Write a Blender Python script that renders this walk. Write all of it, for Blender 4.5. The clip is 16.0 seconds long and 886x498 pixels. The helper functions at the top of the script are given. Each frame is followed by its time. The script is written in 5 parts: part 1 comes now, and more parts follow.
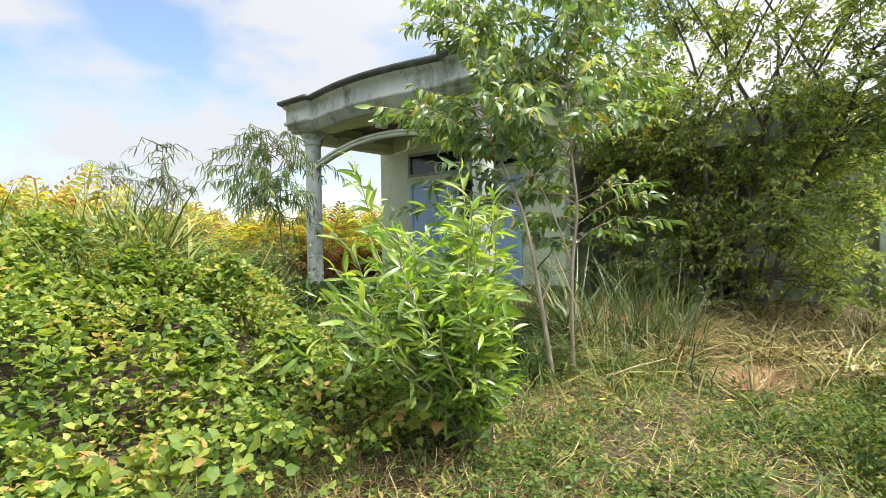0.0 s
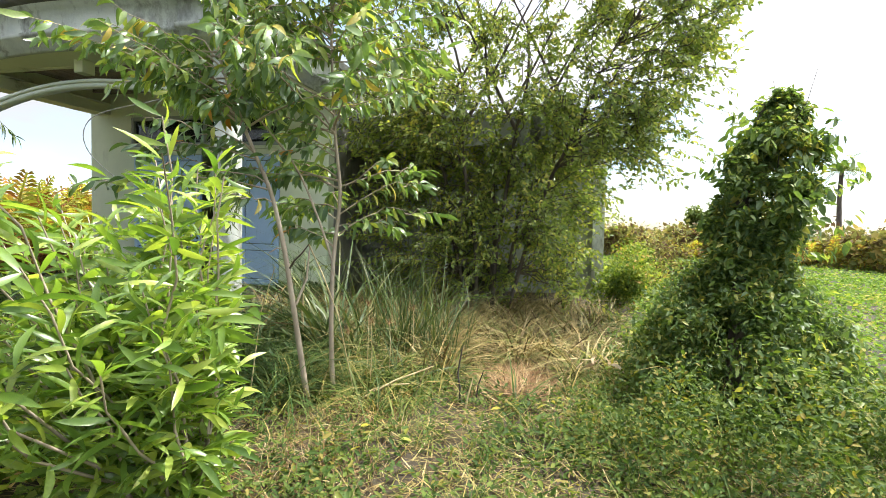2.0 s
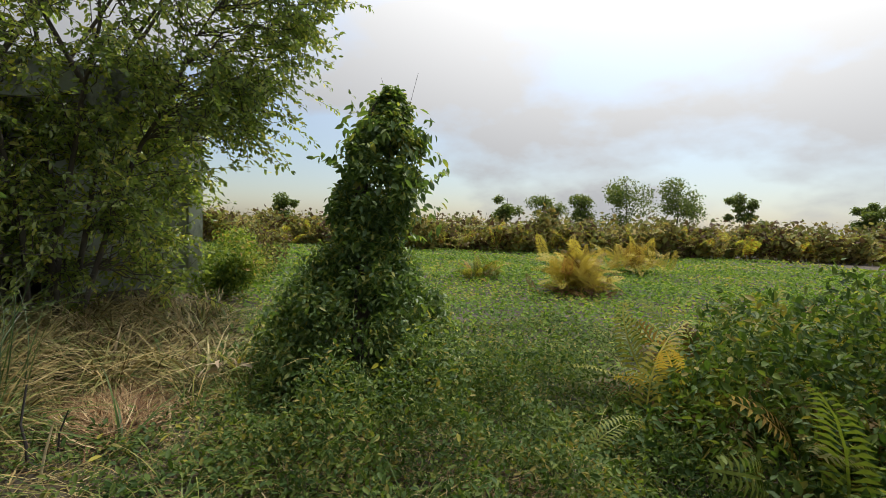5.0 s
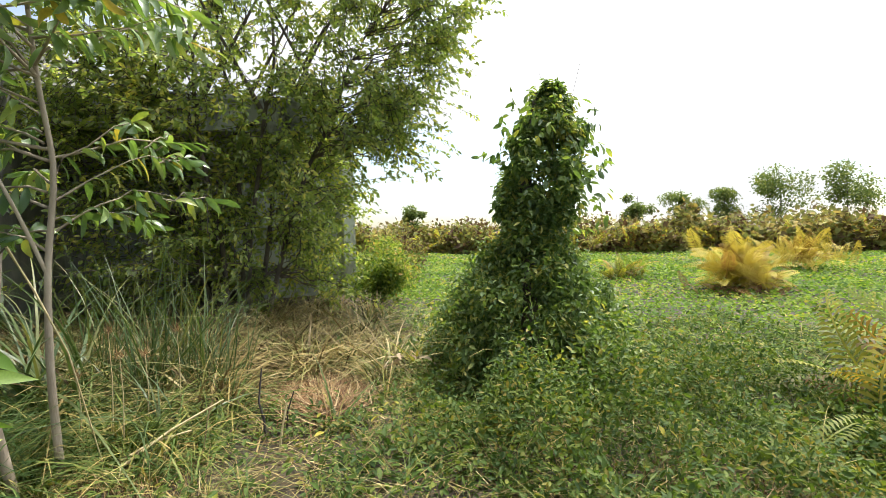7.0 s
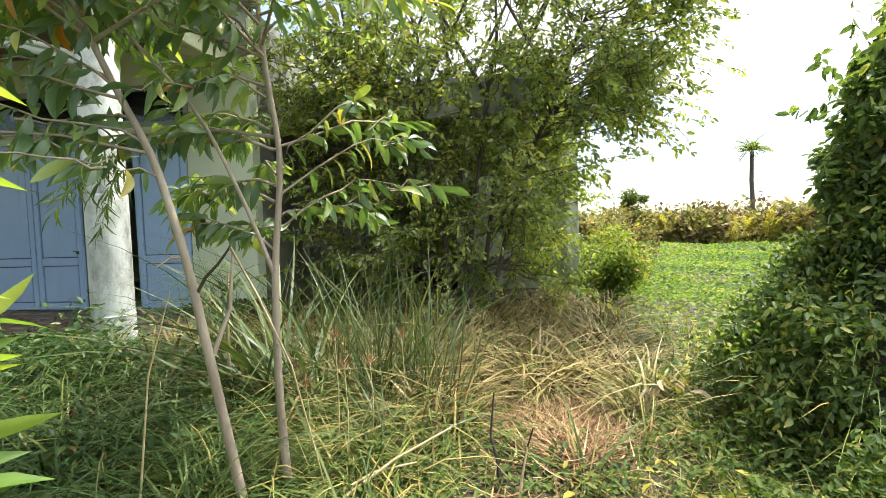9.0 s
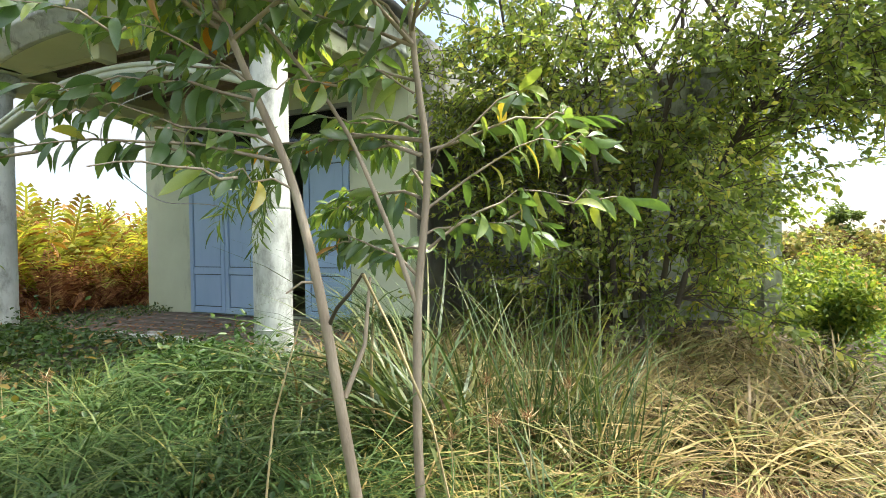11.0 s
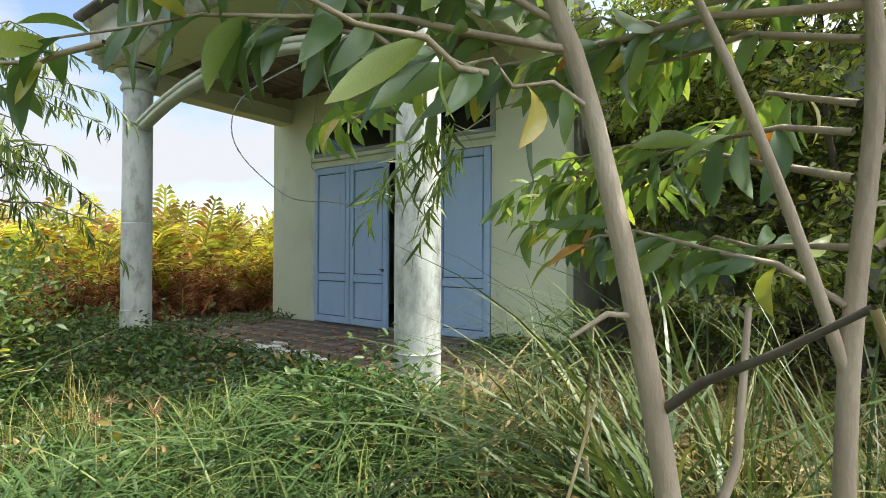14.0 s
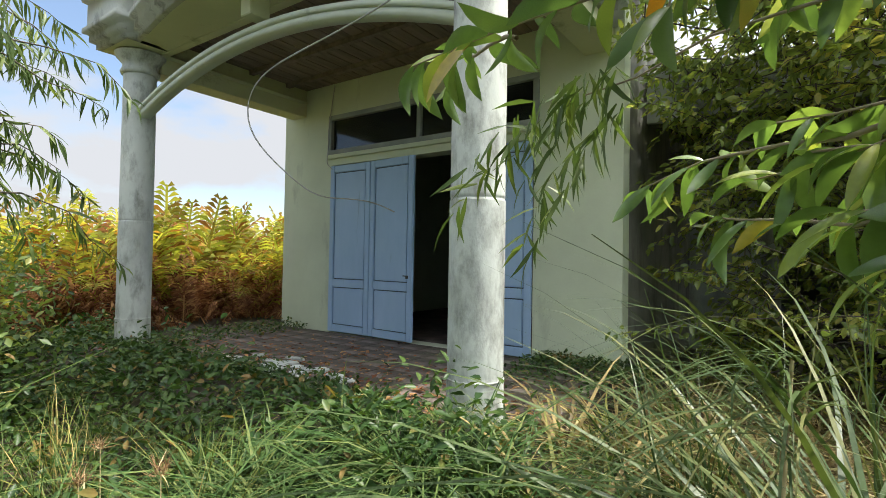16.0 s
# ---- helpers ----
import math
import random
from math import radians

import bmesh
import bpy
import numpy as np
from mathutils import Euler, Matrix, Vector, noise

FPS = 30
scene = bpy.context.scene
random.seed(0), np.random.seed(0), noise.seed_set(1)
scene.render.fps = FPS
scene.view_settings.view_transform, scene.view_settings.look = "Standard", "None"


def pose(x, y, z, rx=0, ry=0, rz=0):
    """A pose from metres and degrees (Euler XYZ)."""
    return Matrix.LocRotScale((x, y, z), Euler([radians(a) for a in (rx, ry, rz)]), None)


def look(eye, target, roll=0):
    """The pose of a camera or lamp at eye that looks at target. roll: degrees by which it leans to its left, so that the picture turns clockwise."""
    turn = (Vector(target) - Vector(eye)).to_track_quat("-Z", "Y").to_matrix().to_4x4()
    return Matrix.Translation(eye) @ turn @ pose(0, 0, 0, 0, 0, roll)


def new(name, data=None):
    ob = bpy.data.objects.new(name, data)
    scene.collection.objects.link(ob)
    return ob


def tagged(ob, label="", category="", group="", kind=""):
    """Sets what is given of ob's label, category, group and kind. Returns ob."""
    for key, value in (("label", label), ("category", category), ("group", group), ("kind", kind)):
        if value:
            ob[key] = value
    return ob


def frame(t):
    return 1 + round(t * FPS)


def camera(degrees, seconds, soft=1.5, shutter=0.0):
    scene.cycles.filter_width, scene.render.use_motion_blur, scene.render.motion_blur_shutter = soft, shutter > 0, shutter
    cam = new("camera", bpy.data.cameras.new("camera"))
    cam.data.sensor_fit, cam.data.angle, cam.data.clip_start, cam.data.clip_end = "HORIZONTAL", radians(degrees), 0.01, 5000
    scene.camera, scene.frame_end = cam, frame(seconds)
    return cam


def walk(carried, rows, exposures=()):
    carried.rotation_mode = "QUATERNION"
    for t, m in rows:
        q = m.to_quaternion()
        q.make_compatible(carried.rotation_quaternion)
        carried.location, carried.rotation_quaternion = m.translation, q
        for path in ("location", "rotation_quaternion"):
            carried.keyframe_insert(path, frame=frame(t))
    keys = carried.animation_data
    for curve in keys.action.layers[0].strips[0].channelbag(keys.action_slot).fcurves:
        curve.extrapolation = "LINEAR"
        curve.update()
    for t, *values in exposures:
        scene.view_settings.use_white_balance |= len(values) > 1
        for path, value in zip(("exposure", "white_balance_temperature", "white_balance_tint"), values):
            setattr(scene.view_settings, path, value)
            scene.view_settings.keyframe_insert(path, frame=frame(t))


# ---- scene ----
cam = camera(82.6, 16.0, 0.5)
PATH = [
    (0, (7.94, -8.19, 1.398), (6.641, -6.67, 1.333), -0.7),
    (0.5, (7.918, -7.947, 1.372), (6.674, -6.382, 1.299), -0.1),
    (1, (7.897, -7.804, 1.377), (6.823, -6.119, 1.294), 0.2),
    (1.5, (7.757, -7.606, 1.363), (6.959, -5.774, 1.277), 1.1),
    (2, (7.591, -7.422, 1.391), (7.101, -5.485, 1.298), 1.5),
    (2.5, (7.514, -7.274, 1.367), (7.319, -5.286, 1.27), 1.1),
    (3, (7.413, -7.014, 1.376), (7.573, -5.024, 1.263), 0.7),
    (3.5, (7.424, -6.902, 1.401), (7.97, -4.983, 1.268), 1.4),
    (4, (7.385, -6.886, 1.403), (8.29, -5.107, 1.274), 1.9),
    (4.2, (7.39, -6.908, 1.406), (8.408, -5.191, 1.284), 2.0),
    (6.3, (7.1, -6.993, 1.287), (8.014, -5.216, 1.218), -0.7),
    (6.5, (7.054, -6.986, 1.286), (7.868, -5.161, 1.217), -1.1),
    (7, (6.972, -6.854, 1.258), (7.555, -4.942, 1.185), -1.3),
    (7.5, (6.957, -6.601, 1.256), (7.341, -4.64, 1.189), -1.2),
    (8, (6.963, -6.429, 1.244), (7.161, -4.441, 1.147), -1.3),
    (8.5, (6.903, -6.245, 1.256), (6.905, -4.249, 1.144), -1.7),
    (9, (6.836, -6.04, 1.298), (6.608, -4.056, 1.194), -1.9),
    (9.2, (6.812, -5.966, 1.299), (6.506, -3.992, 1.208), -1.9),
    (11.3, (6.579, -5.435, 1.328), (5.731, -3.624, 1.311), -0.4),
    (11.5, (6.515, -5.367, 1.312), (5.643, -3.566, 1.305), -0.1),
    (12, (6.373, -5.253, 1.299), (5.419, -3.495, 1.29), -0.8),
    (12.5, (6.185, -5.078, 1.281), (5.128, -3.38, 1.295), -0.8),
    (13, (6.029, -4.926, 1.298), (4.911, -3.267, 1.297), -1.4),
    (13.5, (5.852, -4.891, 1.274), (4.72, -3.242, 1.285), -0.1),
    (14, (5.713, -4.889, 1.286), (4.56, -3.255, 1.304), 0.3),
    (14.5, (5.53, -4.796, 1.258), (4.336, -3.192, 1.292), 0.0),
    (15, (5.401, -4.634, 1.289), (4.171, -3.057, 1.322), 0.5),
    (15.5, (5.233, -4.625, 1.258), (4.041, -3.02, 1.292), 0.9),
    (16, (5.056, -4.621, 1.282), (3.911, -2.982, 1.323), 1.0),
]
EXPO = [(0.0, 0.78), (2.0, 0.87), (3.0, 0.88), (3.5, 0.8), (4.0, -0.3), (4.2, -0.5), (6.3, -0.5), (6.5, -0.4), (7.0, 0.52), (7.5, 0.76), (9.2, 0.92), (11.5, 1.02), (12.5, 0.98), (13.5, 0.86), (14.5, 0.78), (16.0, 0.66)]
walk(cam, [(t, look(eye, target, roll)) for t, eye, target, roll in PATH], EXPO)

# ---- light ----
SUN_EL, SUN_YAW = radians(66), radians(-60)          # yaw counted from +y towards -x
sun_dir = Vector((-math.sin(SUN_YAW) * math.cos(SUN_EL), math.cos(SUN_YAW) * math.cos(SUN_EL), math.sin(SUN_EL)))
lamp = bpy.data.lights.new("sun", "SUN")
lamp.energy, lamp.angle, lamp.color = 4.8, radians(0.9), (1.0, 0.95, 0.86)
sun = new("sun", lamp)
sun.matrix_world = look(sun_dir * 60, (0, 0, 0))

world = bpy.data.worlds.new("sky")
scene.world = world
world.use_nodes = True
wn, wl = world.node_tree.nodes, world.node_tree.links
wn.clear()
w_out, w_bg = wn.new("ShaderNodeOutputWorld"), wn.new("ShaderNodeBackground")
sky = wn.new("ShaderNodeTexSky")
sky.sky_type, sky.sun_disc = "NISHITA", False
sky.sun_elevation, sky.sun_rotation = SUN_EL, -SUN_YAW
sky.dust_density, sky.air_density = 1.0, 1.0
tc, mp = wn.new("ShaderNodeTexCoord"), wn.new("ShaderNodeMapping")
mp.inputs["Scale"].default_value = (1.5, 1.5, 3.2)
mp.inputs["Location"].default_value = (3.1, 1.7, 0.4)
n1 = wn.new("ShaderNodeTexNoise")
n1.inputs["Scale"].default_value, n1.inputs["Detail"].default_value, n1.inputs["Roughness"].default_value = 1.7, 7, 0.52
cr = wn.new("ShaderNodeValToRGB")
cr.color_ramp.elements[0].position, cr.color_ramp.elements[1].position = 0.44, 0.57
cr.color_ramp.elements[0].color = (0.05, 0.05, 0.05, 1)
cmix = wn.new("ShaderNodeMixRGB")
cmix.inputs[2].default_value = (3.3, 3.4, 3.6, 1)
wl.new(tc.outputs["Generated"], mp.inputs["Vector"])
wl.new(mp.outputs[0], n1.inputs["Vector"])
wl.new(n1.outputs["Fac"], cr.inputs["Fac"])
wl.new(cr.outputs["Color"], cmix.inputs[0])
wl.new(sky.outputs[0], cmix.inputs[1])
# hazy glare round the sun
dotn = wn.new("ShaderNodeVectorMath")
dotn.operation = "DOT_PRODUCT"
dotn.inputs[1].default_value = tuple(sun_dir)
wl.new(tc.outputs["Generated"], dotn.inputs[0])
pos = wn.new("ShaderNodeMath")
pos.operation = "MAXIMUM"
pos.inputs[1].default_value = 0.0
powr = wn.new("ShaderNodeMath")
powr.operation = "POWER"
powr.inputs[1].default_value = 3.5
glare = wn.new("ShaderNodeMixRGB")
glare.blend_type = "ADD"
glare.inputs[2].default_value = (24.0, 23.6, 23.0, 1)
wl.new(dotn.outputs["Value"], pos.inputs[0])
wl.new(pos.outputs[0], powr.inputs[0])
wl.new(powr.outputs[0], glare.inputs[0])
wl.new(cmix.outputs[0], glare.inputs[1])
wl.new(glare.outputs[0], w_bg.inputs["Color"])
w_bg.inputs["Strength"].default_value = 0.15
wl.new(w_bg.outputs[0], w_out.inputs["Surface"])

# ---- materials ----


def tree_of(name):
    m = bpy.data.materials.new(name)
    m.use_nodes = True
    nt = m.node_tree
    return m, nt.nodes, nt.links, nt.nodes["Principled BSDF"], nt.nodes["Material Output"]


def ramp_node(nodes, stops):
    r = nodes.new("ShaderNodeValToRGB")
    while len(r.color_ramp.elements) < len(stops):
        r.color_ramp.elements.new(0.5)
    for e, (p, c) in zip(r.color_ramp.elements, stops):
        e.position, e.color = p, (*c, 1)
    return r


def leaf_material(name, stops, through_light=0.4, rough=0.45, single=False, patch=0.6, dry=False, grain=0.9):
    """Leaf stuff: every leaf takes its own shade from the stops, patches vary too, light shines through."""
    m, n, l, p, out = tree_of(name)
    if single:
        src = n.new("ShaderNodeObjectInfo").outputs["Random"]
    else:
        src = n.new("ShaderNodeNewGeometry").outputs["Random Per Island"]
    geo = n.new("ShaderNodeTexCoord")
    nz = n.new("ShaderNodeTexNoise")
    nz.inputs["Scale"].default_value, nz.inputs["Detail"].default_value = grain, 3
    l.new(geo.outputs["Object"], nz.inputs["Vector"])
    mix = n.new("ShaderNodeMath")
    mix.operation = "MULTIPLY_ADD"
    mix.inputs[1].default_value = patch
    sub = n.new("ShaderNodeMath")
    sub.operation = "SUBTRACT"
    sub.inputs[1].default_value = 0.5
    l.new(nz.outputs["Fac"], sub.inputs[0])
    l.new(sub.outputs[0], mix.inputs[0])
    l.new(src, mix.inputs[2])
    r = ramp_node(n, [(s, c if dry else (c[0] * 1.16, c[1] * 1.03, c[2] * 0.95)) for s, c in stops])
    l.new(mix.outputs[0], r.inputs["Fac"])
    fine = n.new("ShaderNodeTexNoise")
    fine.inputs["Scale"].default_value, fine.inputs["Detail"].default_value = 60, 2
    l.new(geo.outputs["Object"], fine.inputs["Vector"])
    hsv = n.new("ShaderNodeHueSaturation")
    val = n.new("ShaderNodeMapRange")
    val.inputs["To Min"].default_value, val.inputs["To Max"].default_value = 0.75, 1.25
    l.new(fine.outputs["Fac"], val.inputs["Value"])
    l.new(val.outputs[0], hsv.inputs["Value"])
    l.new(r.outputs["Color"], hsv.inputs["Color"])
    l.new(hsv.outputs[0], p.inputs["Base Color"])
    p.inputs["Roughness"].default_value = rough
    p.inputs["Specular IOR Level"].default_value = 0.75 if rough < 0.34 else 0.35 if rough < 0.44 else 0.15
    tr = n.new("ShaderNodeBsdfTranslucent")
    warm = n.new("ShaderNodeMixRGB")
    warm.blend_type = "MULTIPLY"
    warm.inputs[0].default_value = 1.0
    warm.inputs[2].default_value = (1.15, 1.1, 0.85, 1) if dry else (1.5, 1.55, 0.62, 1)
    l.new(hsv.outputs[0], warm.inputs[1])
    l.new(warm.outputs[0], tr.inputs["Color"])
    ms = n.new("ShaderNodeMixShader")
    ms.inputs[0].default_value = through_light
    l.new(p.outputs[0], ms.inputs[1])
    l.new(tr.outputs[0], ms.inputs[2])
    l.new(ms.outputs[0], out.inputs["Surface"])
    return m


def rough_material(name, stops, scale=3.0, stretch=(1, 1, 1), rough=0.85, bump=0.3, fine=40, metal=0.0, stain=None):
    """Mineral, wood or painted surface: two scales of noise, an optional stain colour with its own shapes, relief."""
    m, n, l, p, out = tree_of(name)
    tcn, mpn = n.new("ShaderNodeTexCoord"), n.new("ShaderNodeMapping")
    mpn.inputs["Scale"].default_value = stretch
    l.new(tcn.outputs["Object"], mpn.inputs["Vector"])
    a, b = n.new("ShaderNodeTexNoise"), n.new("ShaderNodeTexNoise")
    a.inputs["Scale"].default_value, a.inputs["Detail"].default_value, a.inputs["Roughness"].default_value = scale, 8, 0.65
    b.inputs["Scale"].default_value, b.inputs["Detail"].default_value = fine, 4
    l.new(mpn.outputs[0], a.inputs["Vector"])
    l.new(mpn.outputs[0], b.inputs["Vector"])
    r = ramp_node(n, stops)
    l.new(a.outputs["Fac"], r.inputs["Fac"])
    colour = r.outputs["Color"]
    if stain:
        tint, s_scale, lo, hi, s_stretch = stain
        mp2 = n.new("ShaderNodeMapping")
        mp2.inputs["Scale"].default_value = s_stretch
        mp2.inputs["Location"].default_value = (5.3, 2.1, 7.7)
        l.new(tcn.outputs["Object"], mp2.inputs["Vector"])
        s = n.new("ShaderNodeTexNoise")
        s.inputs["Scale"].default_value, s.inputs["Detail"].default_value, s.inputs["Roughness"].default_value = s_scale, 9, 0.7
        l.new(mp2.outputs[0], s.inputs["Vector"])
        mr = n.new("ShaderNodeMapRange")
        mr.inputs["From Min"].default_value, mr.inputs["From Max"].default_value = lo, hi
        l.new(s.outputs["Fac"], mr.inputs["Value"])
        mx = n.new("ShaderNodeMixRGB")
        mx.inputs[2].default_value = (*tint, 1)
        l.new(mr.outputs[0], mx.inputs[0])
        l.new(colour, mx.inputs[1])
        colour = mx.outputs[0]
    l.new(colour, p.inputs["Base Color"])
    p.inputs["Roughness"].default_value, p.inputs["Metallic"].default_value = rough, metal
    bp = n.new("ShaderNodeBump")
    bp.inputs["Strength"].default_value, bp.inputs["Distance"].default_value = bump, 0.01
    add = n.new("ShaderNodeMath")
    l.new(a.outputs["Fac"], add.inputs[0])
    l.new(b.outputs["Fac"], add.inputs[1])
    l.new(add.outputs[0], bp.inputs["Height"])
    l.new(bp.outputs[0], p.inputs["Normal"])
    return m


M = {}
M["soil"] = rough_material("soil", [(0.3, (0.02, 0.015, 0.01)), (0.5, (0.045, 0.034, 0.02)), (0.7, (0.095, 0.066, 0.036))], 1.5, bump=0.8)
M["wall"] = rough_material("wall_paint", [(0.25, (0.50, 0.55, 0.40)), (0.6, (0.60, 0.66, 0.49)), (0.8, (0.66, 0.70, 0.56))], 0.9, rough=0.8, bump=0.12,
                           stain=((0.30, 0.33, 0.25), 1.4, 0.58, 0.80, (1.5, 1.5, 0.5)))
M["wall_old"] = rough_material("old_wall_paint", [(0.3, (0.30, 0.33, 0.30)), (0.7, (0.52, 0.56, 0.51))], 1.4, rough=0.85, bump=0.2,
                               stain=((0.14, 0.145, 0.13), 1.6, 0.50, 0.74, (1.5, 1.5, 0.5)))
# stained paint whose dark base also carries the tree's shade on the side wall
M["wall_shaded"] = rough_material("shaded_stained_paint", [(0.3, (0.13, 0.135, 0.115)), (0.7, (0.26, 0.26, 0.22))], 1.4, rough=0.85, bump=0.2,
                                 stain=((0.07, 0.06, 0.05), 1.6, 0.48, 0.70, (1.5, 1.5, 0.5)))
M["concrete"] = rough_material("weathered_concrete", [(0.25, (0.24, 0.26, 0.24)), (0.5, (0.40, 0.43, 0.38)), (0.75, (0.52, 0.54, 0.49))], 1.3, rough=0.9, bump=0.35,
                               stain=((0.06, 0.06, 0.05), 1.9, 0.50, 0.68, (1.4, 1.4, 0.7)))
M["capping"] = rough_material("blackened_concrete", [(0.3, (0.035, 0.035, 0.035)), (0.55, (0.09, 0.09, 0.085)), (0.8, (0.22, 0.22, 0.2))], 2.2, rough=0.95, bump=0.5)
M["soffit"] = rough_material("soffit_paint", [(0.25, (0.47, 0.49, 0.31)), (0.7, (0.58, 0.60, 0.40))], 0.8, rough=0.85, bump=0.15,
                             stain=((0.20, 0.19, 0.10), 1.3, 0.60, 0.74, (1, 1, 1)))
M["column"] = rough_material("column_plaster", [(0.25, (0.36, 0.38, 0.35)), (0.5, (0.55, 0.585, 0.55)), (0.8, (0.68, 0.70, 0.64))], 2.6, (1, 1, 0.6), rough=0.82, bump=0.3,
                             stain=((0.15, 0.15, 0.13), 3.2, 0.47, 0.72, (2.0, 2.0, 0.9)))
M["arch"] = rough_material("arch_paint", [(0.3, (0.48, 0.53, 0.44)), (0.7, (0.62, 0.66, 0.56))], 1.6, rough=0.8, bump=0.2,
                           stain=((0.2, 0.2, 0.17), 2.2, 0.58, 0.78, (1, 1, 1)))
M["door"] = rough_material("blue_door_paint", [(0.3, (0.30, 0.45, 0.64)), (0.7, (0.38, 0.53, 0.72))], 1.8, (1, 1, 0.35), rough=0.55, bump=0.1,
                           stain=((0.20, 0.27, 0.36), 3.0, 0.62, 0.85, (3, 3, 0.4)))
M["door_gap"] = rough_material("door_groove", [(0.3, (0.05, 0.06, 0.07)), (0.7, (0.12, 0.15, 0.2))], 5)
M["frame"] = rough_material("grey_frame", [(0.3, (0.20, 0.23, 0.22)), (0.7, (0.33, 0.36, 0.33))], 3, rough=0.7, bump=0.15)
M["timber"] = rough_material("dark_timber", [(0.3, (0.13, 0.10, 0.085)), (0.7, (0.28, 0.22, 0.19))], 2.0, (6, 0.6, 6), rough=0.85, bump=0.4)
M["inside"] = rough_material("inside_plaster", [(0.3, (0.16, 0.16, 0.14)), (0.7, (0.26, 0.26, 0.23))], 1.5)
M["tile"] = rough_material("porch_tile", [(0.3, (0.09, 0.07, 0.06)), (0.55, (0.19, 0.145, 0.125)), (0.75, (0.36, 0.32, 0.29))], 2.4, rough=0.8, bump=0.3,
                           stain=((0.07, 0.06, 0.045), 2.2, 0.40, 0.58, (1, 1, 1)))
M["bark_pale"] = rough_material("pale_bark", [(0.3, (0.24, 0.19, 0.14)), (0.6, (0.40, 0.33, 0.25)), (0.8, (0.50, 0.44, 0.35))], 9, (1, 1, 0.35), rough=0.75, bump=0.4, fine=90)
M["bark_dark"] = rough_material("dark_bark", [(0.3, (0.05, 0.042, 0.034)), (0.7, (0.14, 0.115, 0.09))], 7, (1, 1, 0.3), rough=0.9, bump=0.6)
M["burnt"] = rough_material("burnt_stem", [(0.3, (0.015, 0.012, 0.012)), (0.7, (0.05, 0.04, 0.035))], 12, rough=0.9)
M["straw"] = rough_material("straw", [(0.3, (0.34, 0.26, 0.13)), (0.7, (0.58, 0.48, 0.28))], 20, rough=0.7, bump=0.2)
M["cable"] = rough_material("grey_cable", [(0.3, (0.28, 0.28, 0.27)), (0.7, (0.5, 0.5, 0.48))], 20, rough=0.5)
M["metal"] = rough_material("dull_metal", [(0.3, (0.05, 0.05, 0.05)), (0.7, (0.15, 0.15, 0.14))], 20, rough=0.45, metal=0.8)
M["roofing"] = rough_material("grey_roofing", [(0.3, (0.16, 0.16, 0.16)), (0.7, (0.36, 0.36, 0.35))], 2, rough=0.8, bump=0.4)


def glass_material():
    m, n, l, p, out = tree_of("dark_glass")
    p.inputs["Base Color"].default_value = (0.14, 0.16, 0.17, 1)
    p.inputs["Transmission Weight"].default_value = 0.9
    p.inputs["Roughness"].default_value = 0.06
    return m


M["glass"] = glass_material()
L = {}
L["acacia"] = leaf_material("acacia_leaf", [(0.0, (0.08, 0.155, 0.055)), (0.45, (0.125, 0.225, 0.078)), (0.8, (0.20, 0.30, 0.095)), (0.94, (0.32, 0.40, 0.10)), (1.0, (0.44, 0.36, 0.08))], 0.36, 0.28, patch=0.3)
L["acacia_one"] = leaf_material("acacia_single_leaf", [(0.0, (0.058, 0.125, 0.05)), (0.45, (0.095, 0.18, 0.072)), (0.8, (0.145, 0.245, 0.085)), (0.94, (0.26, 0.36, 0.09)), (1.0, (0.42, 0.36, 0.08))], 0.26, 0.28, True, 0.15)
L["old_leaf"] = leaf_material("orange_leaf", [(0.0, (0.42, 0.16, 0.03)), (0.5, (0.5, 0.27, 0.05)), (1.0, (0.32, 0.2, 0.1))], 0.45, 0.4, True, 0.5)
L["bush"] = leaf_material("bush_leaf", [(0.0, (0.07, 0.15, 0.028)), (0.5, (0.15, 0.265, 0.05)), (1.0, (0.29, 0.39, 0.085))], 0.42, 0.33, patch=0.5)
L["bush_one"] = leaf_material("bush_single_leaf", [(0.0, (0.07, 0.15, 0.028)), (0.5, (0.15, 0.265, 0.05)), (1.0, (0.29, 0.39, 0.085))], 0.42, 0.3, True, 0.2)
L["tree"] = leaf_material("tree_leaf", [(0.0, (0.11, 0.175, 0.066)), (0.5, (0.19, 0.275, 0.095)), (0.85, (0.29, 0.365, 0.12)), (1.0, (0.44, 0.45, 0.15))], 0.58, 0.33, patch=0.9, grain=1.6)
L["vine"] = leaf_material("vine_leaf", [(0.0, (0.05, 0.105, 0.026)), (0.35, (0.11, 0.185, 0.04)), (0.75, (0.20, 0.27, 0.06)), (0.96, (0.27, 0.33, 0.085)), (1.0, (0.32, 0.24, 0.10))], 0.4, 0.5, patch=1.0, grain=1.5)
L["climber"] = leaf_material("climber_leaf", [(0.0, (0.06, 0.115, 0.045)), (0.5, (0.105, 0.18, 0.065)), (0.88, (0.18, 0.26, 0.085)), (1.0, (0.34, 0.36, 0.11))], 0.42, 0.42, patch=1.0, grain=3.0)
L["vine_low"] = leaf_material("low_vine_leaf", [(0.0, (0.03, 0.066, 0.018)), (0.5, (0.06, 0.11, 0.027)), (0.9, (0.115, 0.165, 0.038)), (1.0, (0.19, 0.18, 0.052))], 0.34, 0.55, patch=1.0, grain=2.5)
L["herb"] = leaf_material("herb_leaf", [(0.0, (0.022, 0.06, 0.018)), (0.5, (0.042, 0.095, 0.025)), (0.9, (0.075, 0.135, 0.034)), (1.0, (0.20, 0.15, 0.055))], 0.28, 0.42, patch=0.9, grain=2.5)
